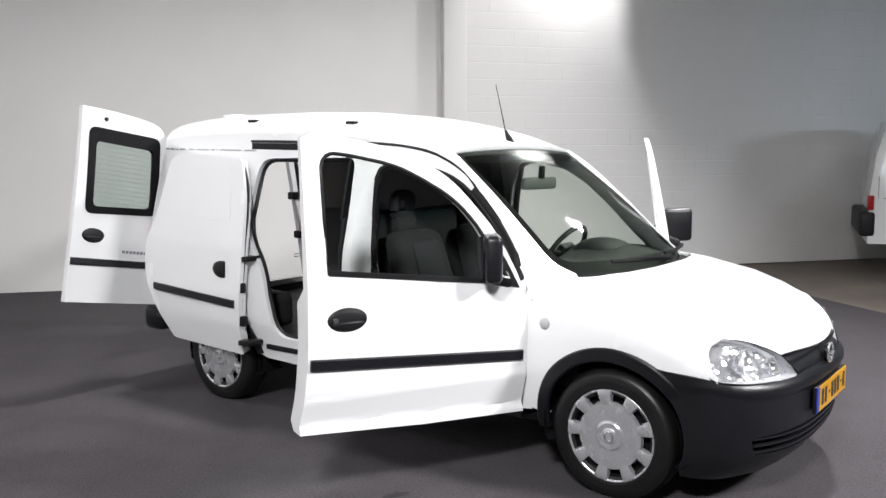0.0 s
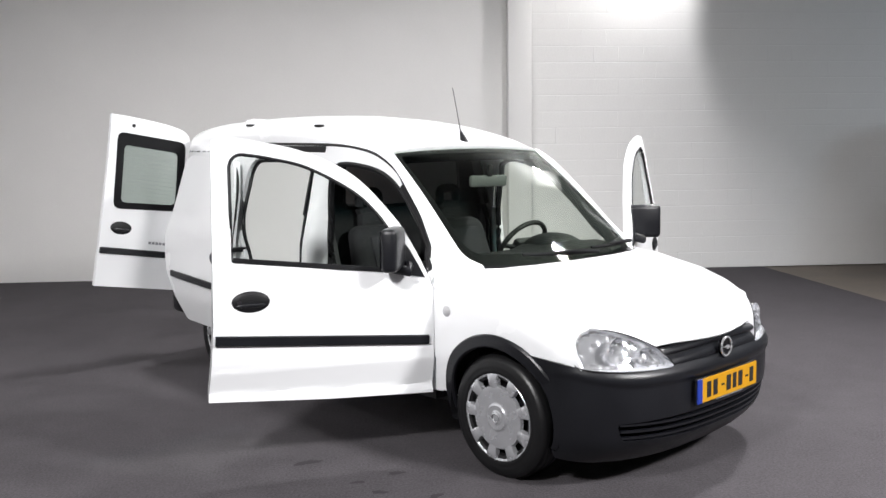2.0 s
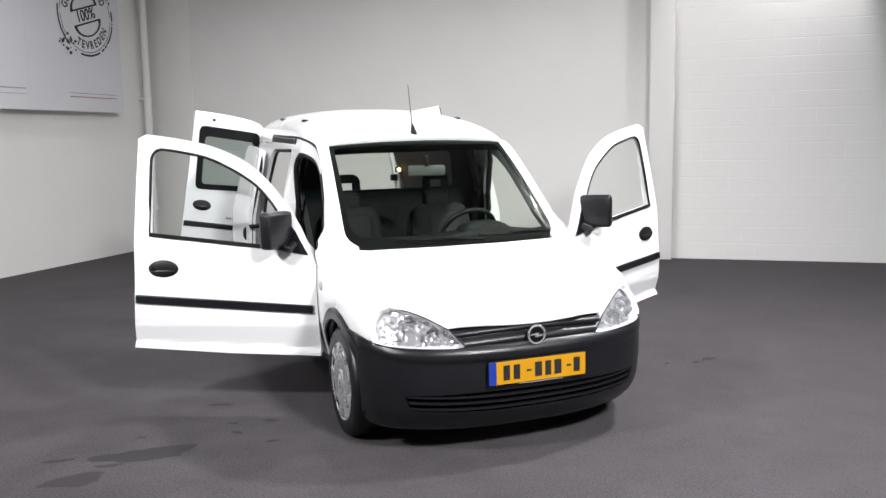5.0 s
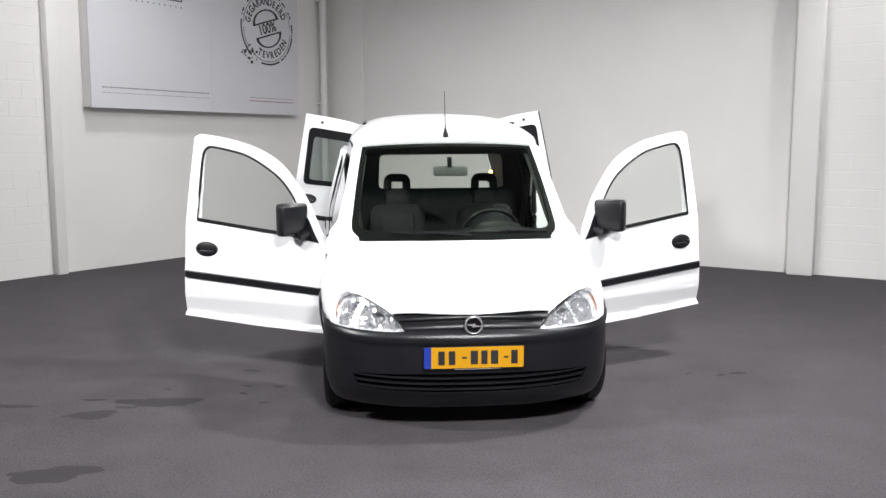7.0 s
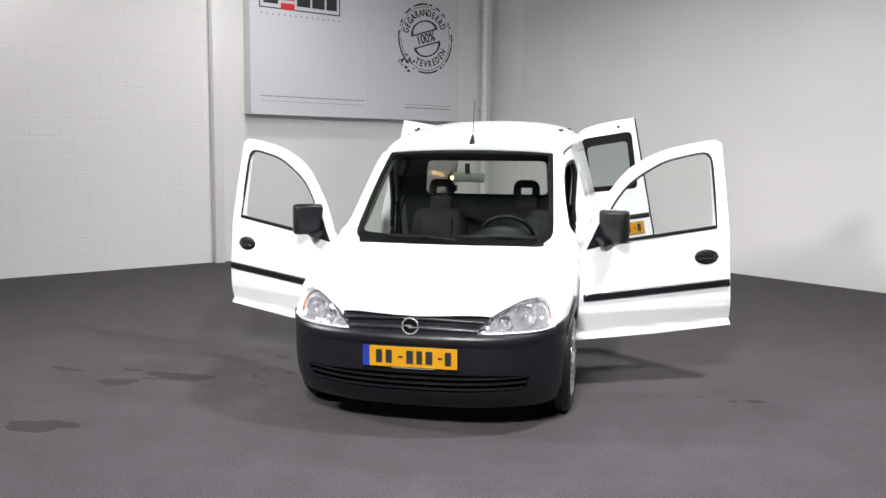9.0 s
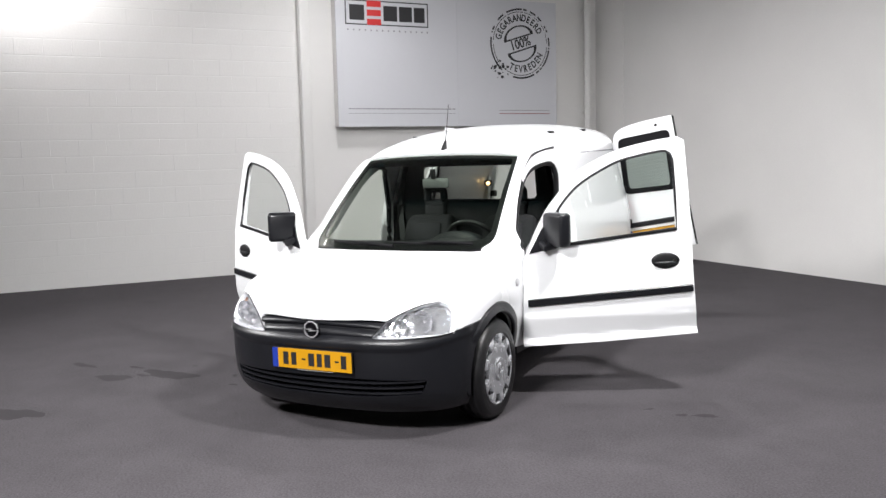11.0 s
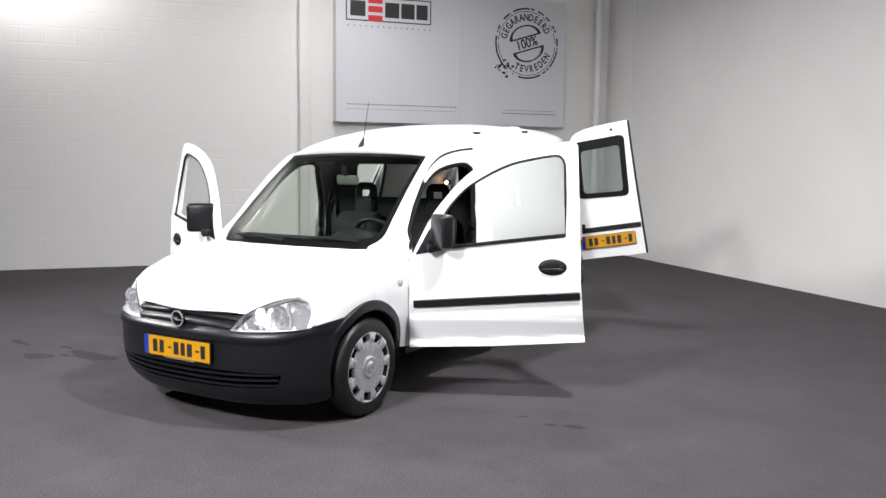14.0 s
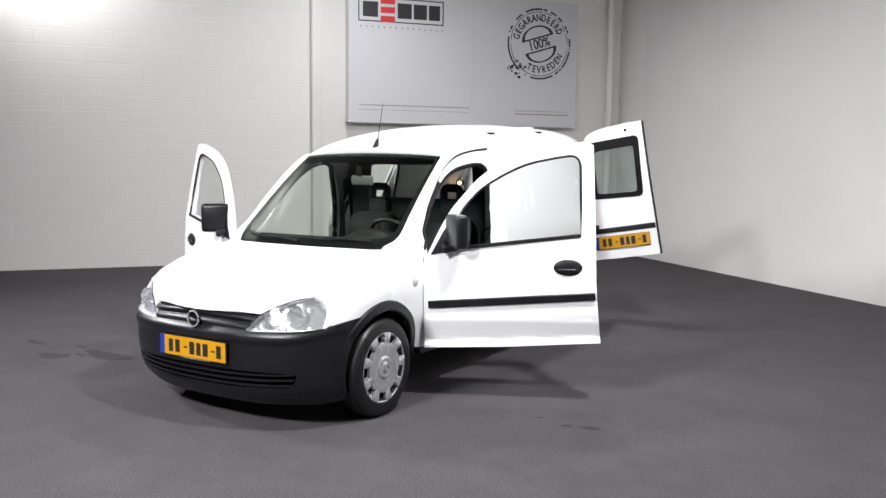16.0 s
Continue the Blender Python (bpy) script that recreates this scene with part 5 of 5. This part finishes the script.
    for a in (10, 170, 270):
        tube(bm, [ax @ Vector((0.01, 0, 0)), ax @ Vector((0, math.cos(radians(a)) * 0.18, math.sin(radians(a)) * 0.18))], 0.016, 6)
    tube(bm, [ax @ Vector((0.02, 0, 0)), ax @ Vector((0.30, 0, 0))], 0.035, 8)
    part("hub", bm, TRIM, sw)
    # inside mirror
    bm = bmesh.new()
    mm = pose(-0.855, 0.015, 1.352, 0, 6, -18)
    box(bm, (-0.02, -0.120, -0.034), (0.015, 0.120, 0.034), mm, 0.014)
    rm = part("inside_mirror", bm, GREYTRIM, van, "grey plastic inside mirror")
    bm = bmesh.new()
    box(bm, (-0.022, -0.105, -0.026), (-0.0205, 0.105, 0.026), mm)
    part("mirror_glass", bm, MIRROR, rm)
    bm = bmesh.new()
    box(bm, (0.0, -0.014, 0.03), (0.03, 0.014, 0.10), mm, 0.005)
    part("mirror_stem", bm, RUBBER, rm, "black mirror stem")
    for s in (1, -1):
        bm = bmesh.new()
        box(bm, (-1.30, s * 0.33 - 0.19, 1.462), (-1.06, s * 0.33 + 0.19, 1.48), pose(0, 0, 0), 0.006)
        for v in bm.verts:
            v.co.z += (v.co.x + 1.3) * -0.35 + 0.09
        part("sun_visor", bm, TRIM, van)
    for s, y in ((1, 0.335), (-1, -0.335)):
        seat = new("seat")
        seat.parent = van
        seat["label"] = "grey cloth front seat with an open headrest"
        bm = bmesh.new()
        vs = box(bm, (-1.36, y - 0.235, 0.58), (-0.86, y + 0.235, 0.74), None, 0.05, 3)
        for v in vs:
            v.co.z += 0.05 * (v.co.x + 1.45) / 0.5
        part("cushion", bm, CLOTH, seat)
        bm = bmesh.new()
        vs = box(bm, (-1.56, y - 0.235, 0.66), (-1.41, y + 0.235, 1.085), None, 0.06, 3)
        for v in vs:
            v.co.x -= 0.15 * (v.co.z - 0.66) / 0.5 - 0.12
            v.co.y = y + (v.co.y - y) * (1 - 0.30 * max(0, (v.co.z - 0.9) / 0.27))
        part("backrest", bm, CLOTHD, seat)
        bm = bmesh.new()
        vs = box(bm, (-1.43, y - 0.12, 0.72), (-1.395, y + 0.12, 1.03), None, 0.015)
        for v in vs:
            v.co.x -= 0.15 * (v.co.z - 0.66) / 0.5 - 0.12
        part("backrest_insert", bm, CLOTH, seat, "lighter grey cloth insert")
        bm = bmesh.new()
        pts = rounded([(-0.074, 1.185), (-0.070, 1.305), (0.070, 1.305), (0.074, 1.185)], 0.035)
        box(bm, (-1.585, y - 0.085, 1.05), (-1.515, y + 0.085, 1.165), None, 0.02)
        tube(bm, [(-1.56, y + a, b - 0.02) for a, b in pts], 0.031, 8, closed=True)
        part("headrest", bm, CLOTHD, seat, "dark open headrest")
        bm = bmesh.new()
        box(bm, (-1.36, y - 0.2, 0.44), (-0.95, y + 0.2, 0.6), None, 0.02)
        part("seat_base", bm, TRIM, seat)
        bm = bmesh.new()
        ribbon(bm, [Vector((-1.555, s * 0.675, 1.34)), Vector((-1.54, s * 0.655, 1.15)), Vector((-1.52, s * 0.625, 0.95)), Vector((-1.48, s * 0.60, 0.70))], lambda p: (1, -s * 0.4, 0), 0.045, 0.003)
        part("seat_belt", bm, BELT, van, "grey seat belt")


build_rear_and_inside()
# ---- the second van, by the north wall ----


def parked_van():
    t = thing("parked_van", pose(5.43, 5.0, -0.012, 0, 0, -37), "white panel van parked with its tail towards the display floor", "van")
    Wd = 1.72

    def side_at(z):
        return interp(z, (1.0, 1.5, 1.80, 1.93), (0.0, 0.05, 0.10, 0.20)) - 0.010
    bm = bmesh.new()
    rings = []
    sec = [(0.0, 0.43), (-0.01, 0.6), (0.0, 1.0), (0.05, 1.5), (0.10, 1.80), (0.20, 1.93), (0.5, 1.965), (Wd / 2, 1.975)]
    sec = sec + [(Wd - y, z) for y, z in reversed(sec[:-1])]
    for x in (0.0, 0.03, 0.10, 0.5, 1.5, 2.5, 3.3, 3.7, 4.1, 4.5, 4.7):
        k = interp(x, (0, 3.3, 3.7, 4.1, 4.5, 4.7), (1, 1, 0.85, 0.45, 0.32, 0.1))
        tuck = 0.03 if x == 0 else (0.01 if x < 0.05 else 0)
        ring = []
        for y, z in sec:
            zz = z if z < 0.9 else 0.9 + (z - 0.9) * k
            yy = Wd / 2 + (y - Wd / 2) * (1 - tuck)
            xx = x + (0.20 * max(0, (z - 0.9) / 1.05) ** 2.2 if x < 0.2 else 0)
            ring.append(bm.verts.new((xx, yy, zz)))
        rings.append(ring)
    for a, b in zip(rings, rings[1:]):
        for j in range(len(sec) - 1):
            bm.faces.new((a[j], a[j + 1], b[j + 1], b[j]))
    bm.faces.new(rings[0])
    bm.faces.new(rings[-1])
    part("body", bm, PAINT, t, sharp=40)
    bm = sheet(rounded([(0.22, 1.35), (0.30, 1.81), (1.35, 1.81), (1.35, 1.35)], 0.05), [], lambda x, z: (x, side_at(z), z), 0.012, (0, -1, 0), 0.2, 0.06)
    part("window_surround", bm, RUBBER, t, "black window surround")
    bm = sheet(rounded([(0.27, 1.395), (0.34, 1.77), (1.31, 1.77), (1.31, 1.395)], 0.04), [], lambda x, z: (x, side_at(z) - 0.004, z), 0.004, (0, -1, 0), 0.2, 0.06)
    part("window_pane", bm, mat("grey_side_glass", (0.16, 0.18, 0.18), 0.12, var=0.05), t, "grey side window")
    bm = bmesh.new()
    box(bm, (-0.02, -0.016, 0.84), (0.055, 0.10, 1.02), None, 0.015)
    part("tail_lamp", bm, REDLENS, t, "red tail lamp")
    bm = bmesh.new()
    box(bm, (-0.10, -0.025, 0.52), (0.075, Wd + 0.025, 0.82), None, 0.04, 3)
    part("rear_bumper", bm, RUBBER, t, "black rear bumper")
    bm = bmesh.new()
    box(bm, (0.15, -0.012, 0.985), (4.0, -0.004, 0.989))
    box(bm, (0.095, -0.014, 0.98), (0.099, 0.03, 1.25))
    part("panel_gap", bm, RUBBER, t)
    for x in (0.95, 3.9):
        for y in (0.10, Wd - 0.10):
            bm = bmesh.new()
            lathe(bm, [(0.001, -0.05), (0.17, -0.06), (0.18, -0.09), (0.25, -0.1), (0.32, -0.07), (0.325, 0.0), (0.32, 0.07), (0.25, 0.1), (0.001, 0.1)], 32, Matrix.Translation((x, y, 0.325)))
            part("wheel", bm, TYRE, t, "black wheel")


parked_van()

# ---- painted blocks of the two walls ----


def block_mesh(w, h, g, d=0.0018, e=0.0035):
    bm = bmesh.new()
    lo = [bm.verts.new(p) for p in ((0, 0, 0), (w, 0, 0), (w, h, 0), (0, h, 0))]
    hi = [bm.verts.new(p) for p in ((g, e, d), (w - g, e, d), (w - g, h - e, d), (g, h - e, d))]
    bm.faces.new(hi)
    for i in range(4):
        bm.faces.new((lo[i - 1], lo[i], hi[i], hi[i - 1]))
    me = bpy.data.meshes.new("block")
    bm.to_mesh(me)
    bm.free()
    me.materials.append(WALL)
    return me


BW, BH = 0.325, 0.205


def block_wall(wall, to_world, length, rows, limit):
    """Courses of blocks; to_world takes (along, up, out)."""
    meshes = {}
    rnd = random.Random(5)
    rest = bmesh.new()
    rest_used = False
    for r in range(rows):
        x = -BW / 2 if r % 2 else 0.0
        while x < length - 0.02:
            a, b = max(0.0, x), min(length, x + BW)
            key = round(b - a, 3)
            if key > 0.03:
                open_joint = rnd.random() < 0.3
                if (key, open_joint) not in meshes:
                    meshes[key, open_joint] = block_mesh(key - (0.0012 if open_joint else 0.0), BH - 0.006, 0.0012 if open_joint else 0.0)
                m = to_world @ Matrix.Translation((a, r * BH + 0.003, rnd.uniform(-0.0004, 0.0004))) @ Matrix.Rotation(rnd.uniform(-0.0008, 0.0008), 4, "Y")
                if a < limit:
                    ob = new("block", meshes[key, open_joint])
                    ob.parent = wall
                    ob.matrix_local = m
                else:
                    me = meshes[key, open_joint].copy()
                    me.transform(m)
                    rest.from_mesh(me)
                    bpy.data.meshes.remove(me)
                    rest_used = True
            x += BW
    if rest_used:
        tagged(part("block_courses", rest, WALL, wall, recalc=False, sharp=8), kind="stuff")
    else:
        rest.free()


block_wall(wall_west, Matrix(((0, 0, 1, WEST), (1, 0, 0, -3.2), (0, 1, 0, 0), (0, 0, 0, 1))), 4.81, 20, 9)
block_wall(wall_north, Matrix(((1, 0, 0, 0.765), (0, 0, -1, NORTH), (0, 1, 0, 0), (0, 0, 0, 1))), 6.4, 20, 4.8)
